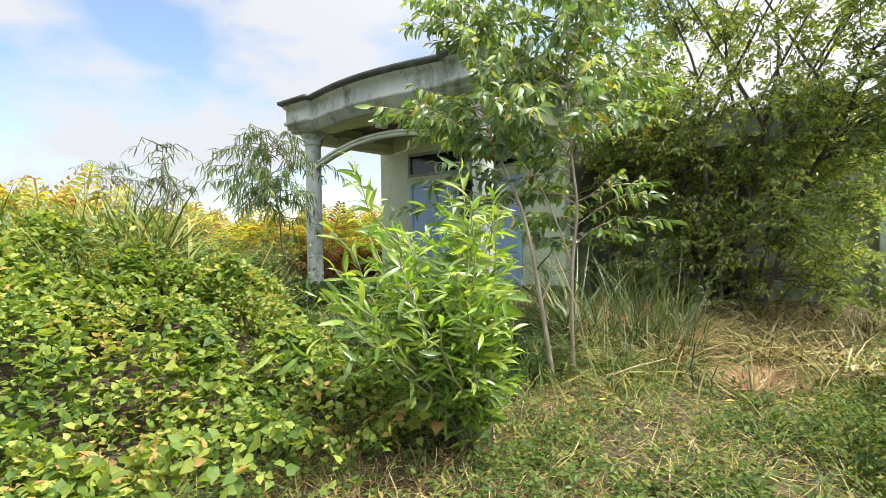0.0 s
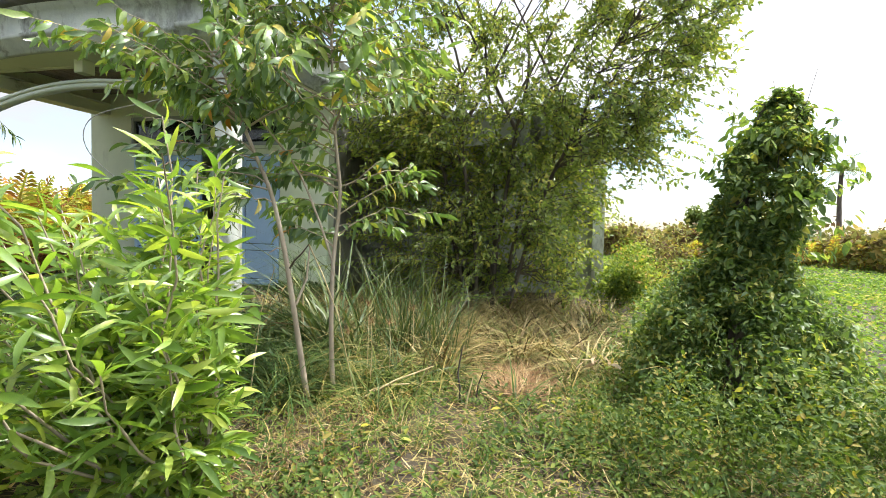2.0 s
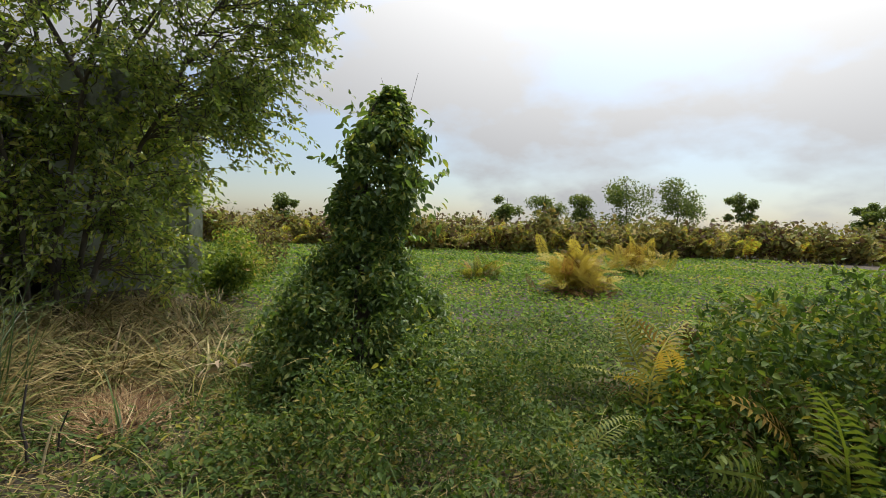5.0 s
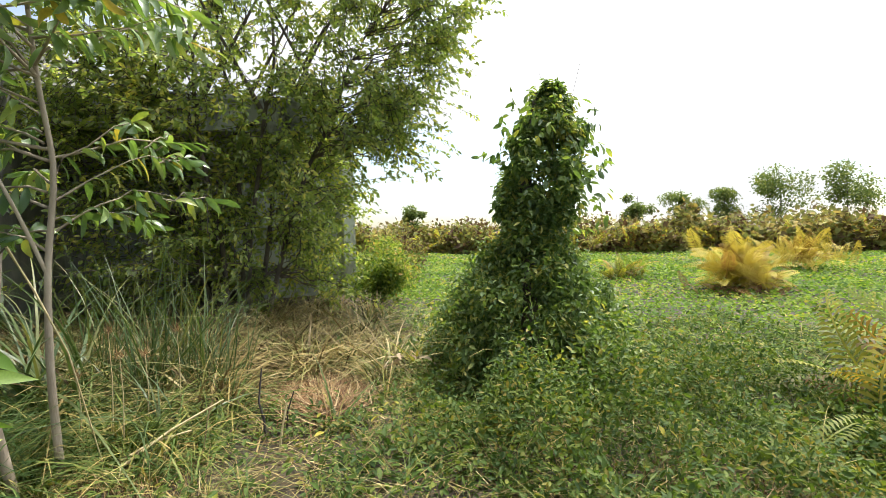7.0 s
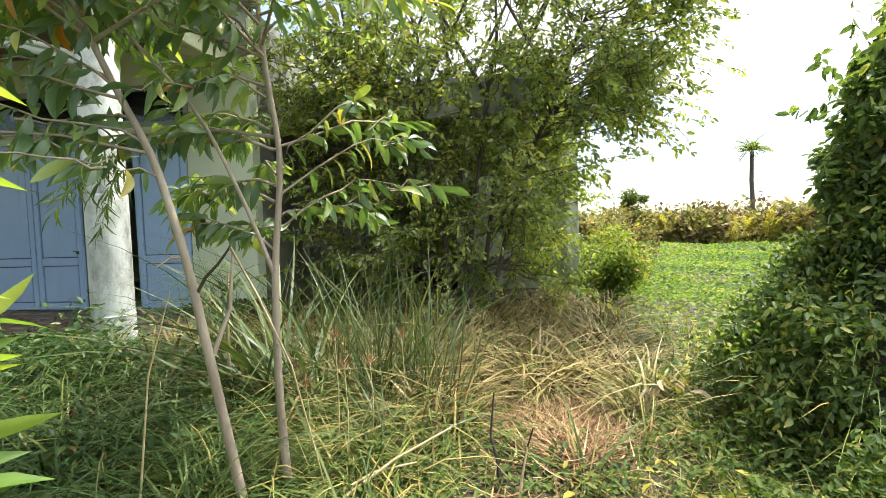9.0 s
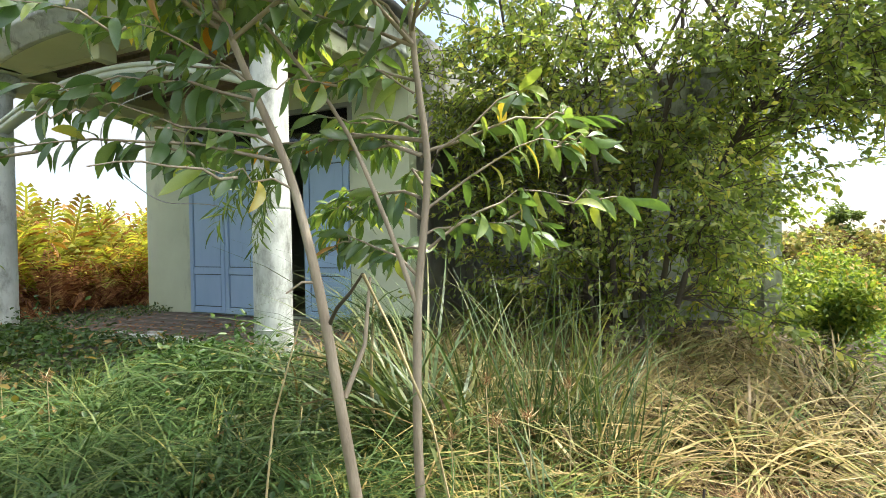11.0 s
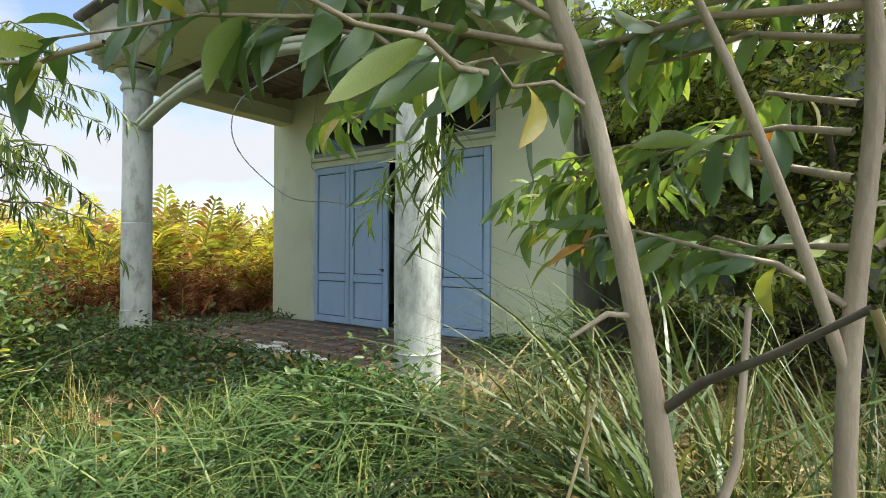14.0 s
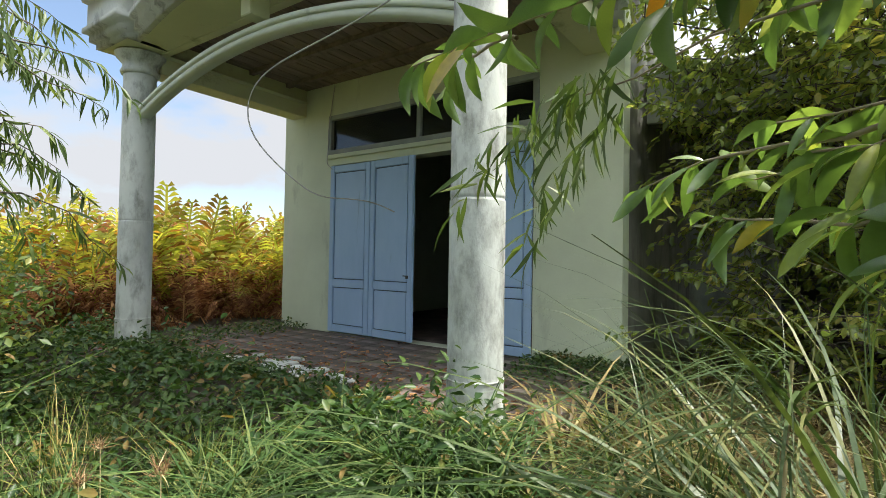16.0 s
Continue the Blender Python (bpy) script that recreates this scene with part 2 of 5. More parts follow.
L["lawn"] = leaf_material("lawn_leaf", [(0.0, (0.05, 0.11, 0.024)), (0.5, (0.10, 0.19, 0.036)), (0.9, (0.18, 0.27, 0.055)), (1.0, (0.26, 0.27, 0.08))], 0.38, 0.7, patch=1.3, grain=0.4)
L["fern"] = leaf_material("fern_frond", [(0.0, (0.20, 0.095, 0.036)), (0.22, (0.17, 0.15, 0.042)), (0.45, (0.18, 0.225, 0.052)), (0.7, (0.29, 0.335, 0.07)), (0.9, (0.42, 0.42, 0.10)), (1.0, (0.34, 0.19, 0.06))], 0.45, 0.45, patch=1.3, grain=2.6)
L["fern_dead"] = leaf_material("dead_fern", [(0.0, (0.11, 0.042, 0.026)), (0.6, (0.31, 0.14, 0.07)), (1.0, (0.52, 0.31, 0.14))], 0.3, 0.7, dry=True, patch=0.8)
L["dry"] = leaf_material("dry_grass", [(0.0, (0.055, 0.038, 0.018)), (0.3, (0.165, 0.12, 0.05)), (0.6, (0.36, 0.275, 0.12)), (0.8, (0.16, 0.17, 0.048)), (1.0, (0.50, 0.41, 0.22))], 0.14, 0.5, dry=True, patch=0.9, grain=4.0)
L["grass"] = leaf_material("green_grass", [(0.0, (0.035, 0.070, 0.02)), (0.4, (0.085, 0.14, 0.036)), (0.75, (0.17, 0.205, 0.055)), (1.0, (0.36, 0.30, 0.13))], 0.14, 0.5, patch=1.0, grain=3.5)
L["lush"] = leaf_material("lush_grass", [(0.0, (0.028, 0.07, 0.022)), (0.6, (0.06, 0.12, 0.038)), (1.0, (0.14, 0.19, 0.066))], 0.14, 0.46, grain=3.0)
L["scrub"] = leaf_material("scrub_leaf", [(0.0, (0.10, 0.06, 0.035)), (0.28, (0.15, 0.12, 0.045)), (0.5, (0.16, 0.19, 0.055)), (0.75, (0.27, 0.27, 0.075)), (1.0, (0.38, 0.30, 0.09))], 0.32, 0.6, patch=1.6, dry=True, grain=0.5)
L["far"] = leaf_material("far_tree_leaf", [(0.0, (0.07, 0.12, 0.045)), (0.6, (0.12, 0.18, 0.06)), (1.0, (0.20, 0.25, 0.09))], 0.35, 0.6)
L["gold_one"] = leaf_material("gold_single_frond", [(0.0, (0.22, 0.12, 0.03)), (0.3, (0.38, 0.30, 0.045)), (1.0, (0.50, 0.42, 0.07))], 0.4, 0.5, True, dry=True)
L["fern_one"] = leaf_material("single_fern_frond", [(0.0, (0.12, 0.065, 0.03)), (0.3, (0.075, 0.11, 0.026)), (0.6, (0.13, 0.175, 0.036)), (0.9, (0.25, 0.25, 0.055)), (1.0, (0.30, 0.20, 0.06))], 0.36, 0.5, True)
L["fern_dead_one"] = leaf_material("dead_single_frond", [(0.0, (0.07, 0.032, 0.022)), (0.6, (0.17, 0.085, 0.05)), (1.0, (0.30, 0.18, 0.09))], 0.2, 0.7, True, dry=True)
L["lush_one"] = leaf_material("sedge_single_blade", [(0.0, (0.035, 0.072, 0.028)), (0.6, (0.075, 0.125, 0.05)), (1.0, (0.17, 0.19, 0.08))], 0.18, 0.4, True)
L["rust"] = leaf_material("rust_straw", [(0.0, (0.08, 0.045, 0.025)), (0.4, (0.25, 0.14, 0.07)), (0.75, (0.42, 0.28, 0.14)), (1.0, (0.60, 0.49, 0.30))], 0.12, 0.65, dry=True)
L["yellow_one"] = leaf_material("yellow_blade", [(0.0, (0.30, 0.28, 0.05)), (0.6, (0.42, 0.38, 0.06)), (1.0, (0.26, 0.32, 0.06))], 0.42, 0.45, True, dry=True)
L["pale_one"] = leaf_material("pale_dead_leaf", [(0.0, (0.34, 0.25, 0.16)), (1.0, (0.52, 0.42, 0.30))], 0.25, 0.7, True, dry=True)
L["willow"] = leaf_material("narrow_leaf", [(0.0, (0.05, 0.09, 0.035)), (0.6, (0.08, 0.14, 0.05)), (1.0, (0.16, 0.22, 0.07))], 0.33, 0.42)

# ---- mesh helpers ----
rng = np.random.default_rng(7)


def mesh_of(name, V, F, smooth=False):
    """A mesh from vertex and face arrays; all faces have one size."""
    F = [np.asarray(F, int)]
    F = [f for f in F if len(f)]
    me = bpy.data.meshes.new(name)
    V = np.asarray(V, np.float32)
    me.vertices.add(len(V))
    me.vertices.foreach_set("co", V.ravel())
    loops = np.concatenate([f.ravel() for f in F]).astype(np.int32)
    sizes = np.concatenate([np.full(len(f), f.shape[1], np.int32) for f in F])
    me.loops.add(len(loops))
    me.loops.foreach_set("vertex_index", loops)
    me.polygons.add(len(sizes))
    me.polygons.foreach_set("loop_start", np.concatenate([[0], np.cumsum(sizes)[:-1]]).astype(np.int32))
    me.polygons.foreach_set("loop_total", sizes)
    if smooth:
        me.polygons.foreach_set("use_smooth", np.ones(len(sizes), bool))
    me.update(calc_edges=True)
    return me


def root(name, at, label, category, group="", kind=""):
    ob = new(name)
    ob.location, ob.empty_display_size = at, 0.2
    return tagged(ob, label, category, group, kind)


def part(name, shape, material, parent=None, label=""):
    """Links a bmesh or a mesh, given in world metres, as one mesh object, under a thing or a part if one is given."""
    if isinstance(shape, bmesh.types.BMesh):
        me = bpy.data.meshes.new(name)
        shape.normal_update()
        shape.to_mesh(me)
        shape.free()
    else:
        me = shape
    if not me.materials:
        me.materials.append(material)
    ob = new(name, me)
    if parent:
        ob.parent = parent
        base = parent.location.copy()
        if parent.parent:
            base = Vector((0, 0, 0)) if parent.parent.type != "EMPTY" else parent.parent.location.copy()
        ob.matrix_parent_inverse = Matrix.Translation(-base) if parent.type == "EMPTY" or parent.parent else Matrix.Identity(4)
    if label:
        tagged(ob, label)
    return ob


def box(bm, a, b, bevel=0.0):
    """Adds a box between two corners."""
    a, b = Vector(a), Vector(b)
    r = bmesh.ops.create_cube(bm, size=1, matrix=Matrix.LocRotScale((a + b) / 2, None, b - a))
    if bevel:
        edges = {e for v in r["verts"] for e in v.link_edges}
        bmesh.ops.bevel(bm, geom=list(edges), offset=bevel, segments=2, affect="EDGES")
    return bm


def boxes(*pairs, bevel=0.0):
    bm = bmesh.new()
    for a, b in pairs:
        box(bm, a, b, bevel)
    return bm


def tube(points, radii, sides=7):
    """Arrays of a tapered tube along points."""
    P = np.asarray(points, float)
    R = np.broadcast_to(np.asarray(radii, float), (len(P),))
    T = np.gradient(P, axis=0)
    T /= np.linalg.norm(T, axis=1)[:, None] + 1e-9
    ref = np.where(np.abs(T[:, 2:3]) > 0.9, [[1.0, 0, 0]], [[0, 0, 1.0]])
    A = np.cross(T, ref)
    A /= np.linalg.norm(A, axis=1)[:, None] + 1e-9
    B = np.cross(T, A)
    ang = np.linspace(0, 2 * np.pi, sides, endpoint=False)
    V = P[:, None] + R[:, None, None] * (np.cos(ang)[None, :, None] * A[:, None] + np.sin(ang)[None, :, None] * B[:, None])
    i, j = np.meshgrid(np.arange(len(P) - 1), np.arange(sides), indexing="ij")
    k = (j + 1) % sides
    F = np.stack([i * sides + j, i * sides + k, (i + 1) * sides + k, (i + 1) * sides + j], -1).reshape(-1, 4)
    return V.reshape(-1, 3), F


def joined(pieces):
    """Joins (V, F) pairs with equal face sizes."""
    off, Vs, Fs = 0, [], []
    for V, F in pieces:
        Vs.append(V)
        Fs.append(np.asarray(F) + off)
        off += len(V)
    return np.concatenate(Vs), np.concatenate(Fs)


def spin(yaw, pitch, roll):
    """Rotation arrays: local x is the leaf's length, z its upper side; pitch lifts the tip."""
    cy, sy, cp, sp, cr_, sr = np.cos(yaw), np.sin(yaw), np.cos(pitch), np.sin(pitch), np.cos(roll), np.sin(roll)
    R = np.empty((len(yaw), 3, 3))
    R[:, :, 0] = np.stack([cy * cp, sy * cp, sp], 1)
    side = np.stack([-sy, cy, np.zeros_like(yaw)], 1)
    up = np.stack([-cy * sp, -sy * sp, cp], 1)
    R[:, :, 1] = side * cr_[:, None] + up * sr[:, None]
    R[:, :, 2] = up * cr_[:, None] - side * sr[:, None]
    return R


def scatter(template, at, R, size):
    """Copies of a template at places, turned and sized: arrays of one joined mesh."""
    V, F = template
    V, F = np.asarray(V, float), np.asarray(F, int)
    size = np.asarray(size, float)
    W = np.einsum("nij,kj->nki", R, V) * (size[:, None, None] if size.ndim == 1 else size[:, None, :]) + np.asarray(at)[:, None]
    G = F[None] + (np.arange(len(W)) * len(V))[:, None, None]
    return W.reshape(-1, 3), G.reshape(-1, F.shape[1])


def waves(x, y, scale, seed):
    """Smooth uneven field in about -1..1."""
    r = np.random.default_rng(seed)
    s = np.zeros_like(x, dtype=float)
    for k in range(7):
        a, f, ph = r.uniform(0, 6.283), r.uniform(0.6, 2.2) / scale, r.uniform(0, 6.283)
        s += np.sin((x * np.cos(a) + y * np.sin(a)) * f * 2.5 + ph)
    return s / 3.2


def step(a):
    a = np.clip(a, 0, 1)
    return a * a * (3 - 2 * a)


# leaf templates, length 1 along x
DIAMOND = ([(0, 0, 0), (0.45, 0.24, 0.06), (1, 0, -0.06), (0.45, -0.24, 0.06)], [(0, 2, 1), (0, 3, 2)])
OVATE = ([(0, 0, 0), (0.28, 0.21, 0.07), (0.66, 0.19, 0.04), (1, 0, -0.1), (0.66, -0.19, 0.04), (0.28, -0.21, 0.07)], [(0, 3, 2, 1), (0, 5, 4, 3)])
HEART = ([(0, 0, 0), (-0.12, 0.30, 0.05), (0.35, 0.42, 0.08), (1, 0, -0.12), (0.35, -0.42, 0.08), (-0.12, -0.30, 0.05)], [(0, 2, 1), (0, 3, 2), (0, 4, 3), (0, 5, 4)])


def lance(width=0.13, bend=0.12, curl=0.16, n=5):
    """Narrow curved leaf with a raised keel."""
    V, F = [], []
    for i in range(n + 1):
        s = i / n
        w = width * math.sin(math.pi * min(1, (s + 0.04) ** 0.8)) if i < n else 0.0
        y, z = bend * math.sin(math.pi * s), -curl * s * s
        V += [(s, y + w, z + 0.25 * w), (s, y, z), (s, y - w, z + 0.25 * w)]
    for i in range(n):
        a = 3 * i
        F += [(a, a + 1, a + 4, a + 3), (a + 1, a + 2, a + 5, a + 4)]
    return V, F


def oblong(width=0.15, bend=0.08, curl=0.2, n=6):
    """Blunt leathery leaf, widest in its middle, folded a little along the midrib."""
    V, F = [], []
    for i in range(n + 1):
        s = i / n
        w = width * max(0.0, math.sin(math.pi * (0.02 + 0.98 * s))) ** 0.72
        y, z = bend * math.sin(math.pi * s), 0.05 * math.sin(math.pi * s) - curl * s * s
        V += [(s, y + w, z + 0.3 * w), (s, y, z), (s, y - w, z + 0.3 * w)]
    for i in range(n):
        a = 3 * i
        F += [(a, a + 1, a + 4, a + 3), (a + 1, a + 2, a + 5, a + 4)]
    return V, F


def blade(width=0.02, droop=0.5, n=4):
    """Grass blade of length about 1 that bows over along x."""
    V, F = [], []
    for i in range(n + 1):
        s = i / n
        x, z, w = droop * s ** 1.8, s * (1 - 0.35 * droop * s * s), width * (1 - 0.92 * s)
        V += [(x, w, z), (x, -w, z)]
    for i in range(n):
        a = 2 * i
        F.append((a, a + 1, a + 3, a + 2))
    return V, F


def frond(pairs=14, leaf=0.24, width=0.032, droop=0.55):
    """A pinnate frond of length about 1 that rises and bows over along x."""
    V, F = [], []

    def quad(a, b, c, d):
        k = len(V)
        V.extend([a, b, c, d])
        F.append((k, k + 1, k + 2, k + 3))

    def mid(s):
        return np.array([droop * s ** 1.7, 0, s * (1 - 0.4 * droop * s * s)])

    for i in range(5):
        p, q = mid(i / 5), mid((i + 1) / 5)
        o = np.array([0, 0.008, 0])
        quad(p - o, p + o, q + o, q - o)
    for i in range(pairs):
        s = 0.16 + 0.84 * (i + 0.5) / pairs
        p, d = mid(s), mid(min(1, s + 0.02)) - mid(s - 0.02)
        d /= np.linalg.norm(d)
        long = leaf * math.sin(math.pi * (0.15 + 0.8 * s)) ** 0.7
        for sgn in (-1, 1):
            tip = p + long * (np.array([0, sgn * 0.9, -0.12]) + 0.45 * d)
            m1 = (p + tip) / 2 + np.array([0, 0, 0.02])
            quad(p, m1 + d * width, tip, m1 - d * width)
    return np.array(V, float), np.array(F, int)


LANCE, LANCE_B = oblong(0.086, 0.06, 0.14, 5), oblong(0.142, 0.09, 0.26, 6)
NARROW = lance(0.06, 0.05, 0.25, 3)

# ---- ground ----


def mound(x, y):
    """Height of the plant cover on the overgrown side by the bush."""
    return 1.2 * step((5.3 - x) / 2.6) * step((-4.7 - y) / 1.4)


def terrain(x, y):
    x, y = np.asarray(x, float), np.asarray(y, float)
    z = 0.05 * waves(x, y, 2.2, 3)
    z = z + 0.22 * step((4.9 - x) / 1.0) * step((y + 4.2) / 1.6) * step((x + 5) / 2)
    porch = (x > -0.98) & (x < 4.0) & (y > -2.42)
    lip = 0.14 * np.exp(-((y + 2.5) / 0.45) ** 2) * step((x + 2) / 0.8) * step((4.6 - x) / 0.6)
    z = z + lip
    z = np.where(porch, np.minimum(z, 0.05), z)
    return z + 0.45 * mound(x, y)


def spaced(lo, hi, near_lo, near_hi, fine, n_out):
    out_a = near_lo - np.geomspace(0.4, near_lo - lo, n_out)[::-1]
    out_b = near_hi + np.geomspace(0.4, hi - near_hi, n_out)
    return np.concatenate([out_a, np.arange(near_lo, near_hi, fine), out_b])


gx, gy = spaced(-700, 700, -6, 16, 0.18, 26), spaced(-700, 900, -12, 8, 0.18, 26)
GX, GY = np.meshgrid(gx, gy, indexing="ij")
GZ = terrain(GX, GY)
i, j = np.meshgrid(np.arange(len(gx) - 1), np.arange(len(gy) - 1), indexing="ij")
n_y = len(gy)
quads = np.stack([i * n_y + j, (i + 1) * n_y + j, (i + 1) * n_y + j + 1, i * n_y + j + 1], -1).reshape(-1, 4)
ground = part("ground", mesh_of("ground", np.stack([GX, GY, GZ], -1).reshape(-1, 3), quads, True), M["soil"])
tagged(ground, "brown earth under weeds and dry litter", "ground", kind="structure")

# ---- house ----
FLOOR, W0, W1, DR = 0.30, -0.97, 3.79, 2.92       # porch floor, front wall's ends, door's far side
TH = 0.20


def structure(name, bm, mat, label, category):
    return tagged(part(name, bm, mat), label, category, kind="structure")


structure("wall_front", boxes(((W0, 0, 0), (0, TH, 3.95)), ((DR, 0, 0), (W1, TH, 3.95)), ((0, 0, 3.14), (DR, TH, 3.95)), ((0, 0, 2.50), (DR, TH, 2.66)), ((0, 0, 0), (DR, TH, FLOOR))),
          M["wall"], "pale green painted plaster front wall, weathered", "wall")
structure("wall_left", boxes(((W0, TH, 0), (W0 + TH, 8.0, 3.95))), M["wall"], "pale green painted plaster side wall", "wall")
structure("wall_right", boxes(((W1 - TH, TH, 0), (W1, 8.0, 3.95))), M["wall_shaded"], "stained plaster side wall behind the tree, coloured dark for the tree's shade", "wall")
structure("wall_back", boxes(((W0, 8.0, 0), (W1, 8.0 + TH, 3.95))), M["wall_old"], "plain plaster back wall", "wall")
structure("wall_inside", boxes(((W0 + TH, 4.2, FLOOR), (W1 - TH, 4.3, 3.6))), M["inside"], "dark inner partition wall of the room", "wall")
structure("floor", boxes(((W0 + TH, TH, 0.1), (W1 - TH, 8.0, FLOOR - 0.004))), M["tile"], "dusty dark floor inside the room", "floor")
structure("ceiling", boxes(((W0 + 0.01, 0.01, 3.95), (W1 - 0.01, 8.19, 4.08))), M["roofing"], "grey concrete roof slab over the house", "ceiling")

# wing behind the tree
WY, WX = 3.5, 8.24
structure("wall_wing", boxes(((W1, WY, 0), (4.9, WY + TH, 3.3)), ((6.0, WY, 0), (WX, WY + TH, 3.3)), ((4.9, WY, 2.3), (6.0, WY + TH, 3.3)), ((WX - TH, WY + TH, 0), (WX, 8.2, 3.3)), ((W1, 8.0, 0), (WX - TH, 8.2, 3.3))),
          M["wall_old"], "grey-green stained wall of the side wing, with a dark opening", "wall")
structure("wing_roof", boxes(((W1 + 0.01, 0.9, 3.10), (7.3, WY + 0.02, 3.20)), ((W1 + 0.01, WY + 0.02, 3.30), (WX + 0.15, 8.3, 3.42))), M["roofing"], "flat grey slab roof over the side wing", "roof")
structure("trim", boxes(((W1 + 0.005, 0.82, 2.72), (7.34, 0.90, 3.15)), ((W1 + 0.005, 0.78, 3.15), (7.36, 0.90, 3.22))), M["concrete"], "stained concrete fascia of the wing's veranda", "trim")
structure("wing_end_pillar", boxes(((WX - 0.23, WY - 0.24, 0), (WX, WY - 0.003, 3.3)), bevel=0.01), M["column"], "whitewashed square pillar at the wing's end", "pillar")

# porch floor of separate tiles
porch = root("porch_floor", (1.5, -1.2, 0.0), "dirty red-brown tiled porch floor strewn with litter", "floor", kind="structure")
part("slab", boxes(((-0.98, -2.40, -0.1), (3.95, -0.002, FLOOR - 0.012))), M["soil"], porch)

# columns
def lathe(profile, at, sides=28):
    V, F, x, y = [], [], at[0], at[1]
    for r, z in profile:
        for k in range(sides):
            a = 2 * math.pi * k / sides
            V.append((x + r * math.cos(a), y + r * math.sin(a), z))
    for q in range(len(profile) - 1):
        for k in range(sides):
            V_ = q * sides
            F.append((V_ + k, V_ + (k + 1) % sides, V_ + sides + (k + 1) % sides, V_ + sides + k))
    return V, F


def column(at, label):
    ob = root("porch_column", (at[0], at[1], 0.2), label, "column", "porch columns")
    r = 0.158
    V, F = lathe([(r + 0.006, 0.15), (r + 0.006, 0.60), (r + 0.006, 0.612), (r + 0.003, 0.62), (r + 0.003, 0.64), (r + 0.003, 1.61), (r + 0.003, 1.62), (r - 0.003, 1.624), (r - 0.003, 1.632), (r, 1.636), (r, 1.65), (r - 0.003, 3.14), (r - 0.004, 3.16)], at)
    part("shaft", mesh_of("shaft", V, F, True), M["column"], ob)
    V, F = lathe([(r - 0.002, 3.16), (r + 0.02, 3.165), (r + 0.03, 3.19), (r + 0.02, 3.215), (r + 0.01, 3.23), (r + 0.01, 3.27), (r + 0.035, 3.30), (r + 0.075, 3.345), (r + 0.085, 3.38)], at)
    part("capital", mesh_of("capital", V, F, True), M["column"], ob, "moulded round capital")
    V, F = lathe([(r + 0.004, 0.604), (r + 0.009, 0.607), (r + 0.009, 0.614), (r + 0.002, 0.618)], at)
    part("seam", mesh_of("seam", V, F, True), M["column"], ob)
    return ob


LC, FC = (-0.65, -2.12), (3.56, -2.14)
column(LC, "round grey-white plaster porch column, mossy, beside ferns")
column(FC, "round whitewashed porch column streaked with black mould, before the door")

# canopy: cornice swept round the porch, soffit, beams, ceiling
canopy = root("porch_canopy", (1.45, -1.3, 3.38), "weathered concrete porch canopy with moulded blackened cornice", "canopy")


def plan(off):
    """Outline of the cornice from the wall round the front, pushed out by off."""
    pts = [(-0.82 - off, -0.05), (-0.82 - off, -1.72), (-0.90 - off, -1.72), (-0.90 - off, -2.42 - off), (-0.30 + off * 0.5, -2.42 - off), (-0.30 + off * 0.5, -2.30 - off)]
    for k in range(13):
        s = k / 12
        pts.append((-0.18 + s * 3.26, -2.32 - off - 0.20 * math.sin(math.pi * s)))
    pts += [(3.20 - off * 0.5, -2.30 - off), (3.20 - off * 0.5, -2.42 - off), (3.80 + off, -2.42 - off), (3.80 + off, -1.72), (3.72 + off, -1.72), (3.72 + off, -0.05)]
    return pts


def swept(profile):
    V, F, n = [], [], len(plan(0))
    for off, z in profile:
        V += [(x, y, z) for x, y in plan(off)]
    for q in range(len(profile) - 1):
        for k in range(n - 1):
            F.append((q * n + k, q * n + k + 1, (q + 1) * n + k + 1, (q + 1) * n + k))
    return mesh_of("cornice", V, F)


part("cornice", swept([(-0.25, 3.40), (0.02, 3.40), (0.02, 3.45), (0.07, 3.47), (0.07, 3.54), (0.12, 3.56), (0.12, 3.61), (0.085, 3.63), (0.085, 3.86), (0.12, 3.88), (0.14, 3.93)]), M["concrete"], canopy, "stained grey moulded cornice")
part("capping", swept([(0.14, 3.93), (0.19, 3.95), (0.21, 3.98), (0.21, 4.02), (0.17, 4.035), (-0.3, 4.035)]), M["capping"], canopy, "black mouldy top edge")
V, F = [], []
for x, y in plan(-0.02):
    V += [(x, y, 3.392), (min(max(x, -0.42), 3.33), min(max(y, -1.98), -0.05), 3.392)]
for k in range(len(V) // 2 - 1):
    F.append((2 * k, 2 * k + 1, 2 * k + 3, 2 * k + 2))
part("soffit", mesh_of("soffit", V, F), M["soffit"], canopy, "yellowish painted soffit with mould stains")
part("roof_slab", boxes(((-0.80, -2.3, 3.86), (3.70, -0.01, 3.94))), M["roofing"], canopy)
part("beam", boxes(((-0.80, -1.96, 3.22), (-0.52, -0.003, 3.60)), bevel=0.008), M["soffit"], canopy)
part("beam", boxes(((3.42, -1.96, 3.22), (3.70, -0.003, 3.60)), bevel=0.008), M["soffit"], canopy)
part("beam", boxes(((-0.42, -2.02, 3.385), (3.33, -1.94, 3.62))), M["soffit"], canopy)
for k in range(22):
    x = -0.52 + k * 0.18
    part("ceiling_board", boxes(((x, -1.93, 3.585), (x + 0.165, -0.01, 3.615))), M["timber"], canopy, "dark brown timber board")
for y in (-1.5, -0.9, -0.35):
    part("batten", boxes(((-0.5, y - 0.03, 3.53), (3.42, y + 0.03, 3.583))), M["timber"], canopy)
part("bracket", boxes(((1.36, -2.26, 3.22), (1.50, -2.08, 3.392)), bevel=0.006), M["soffit"], canopy)

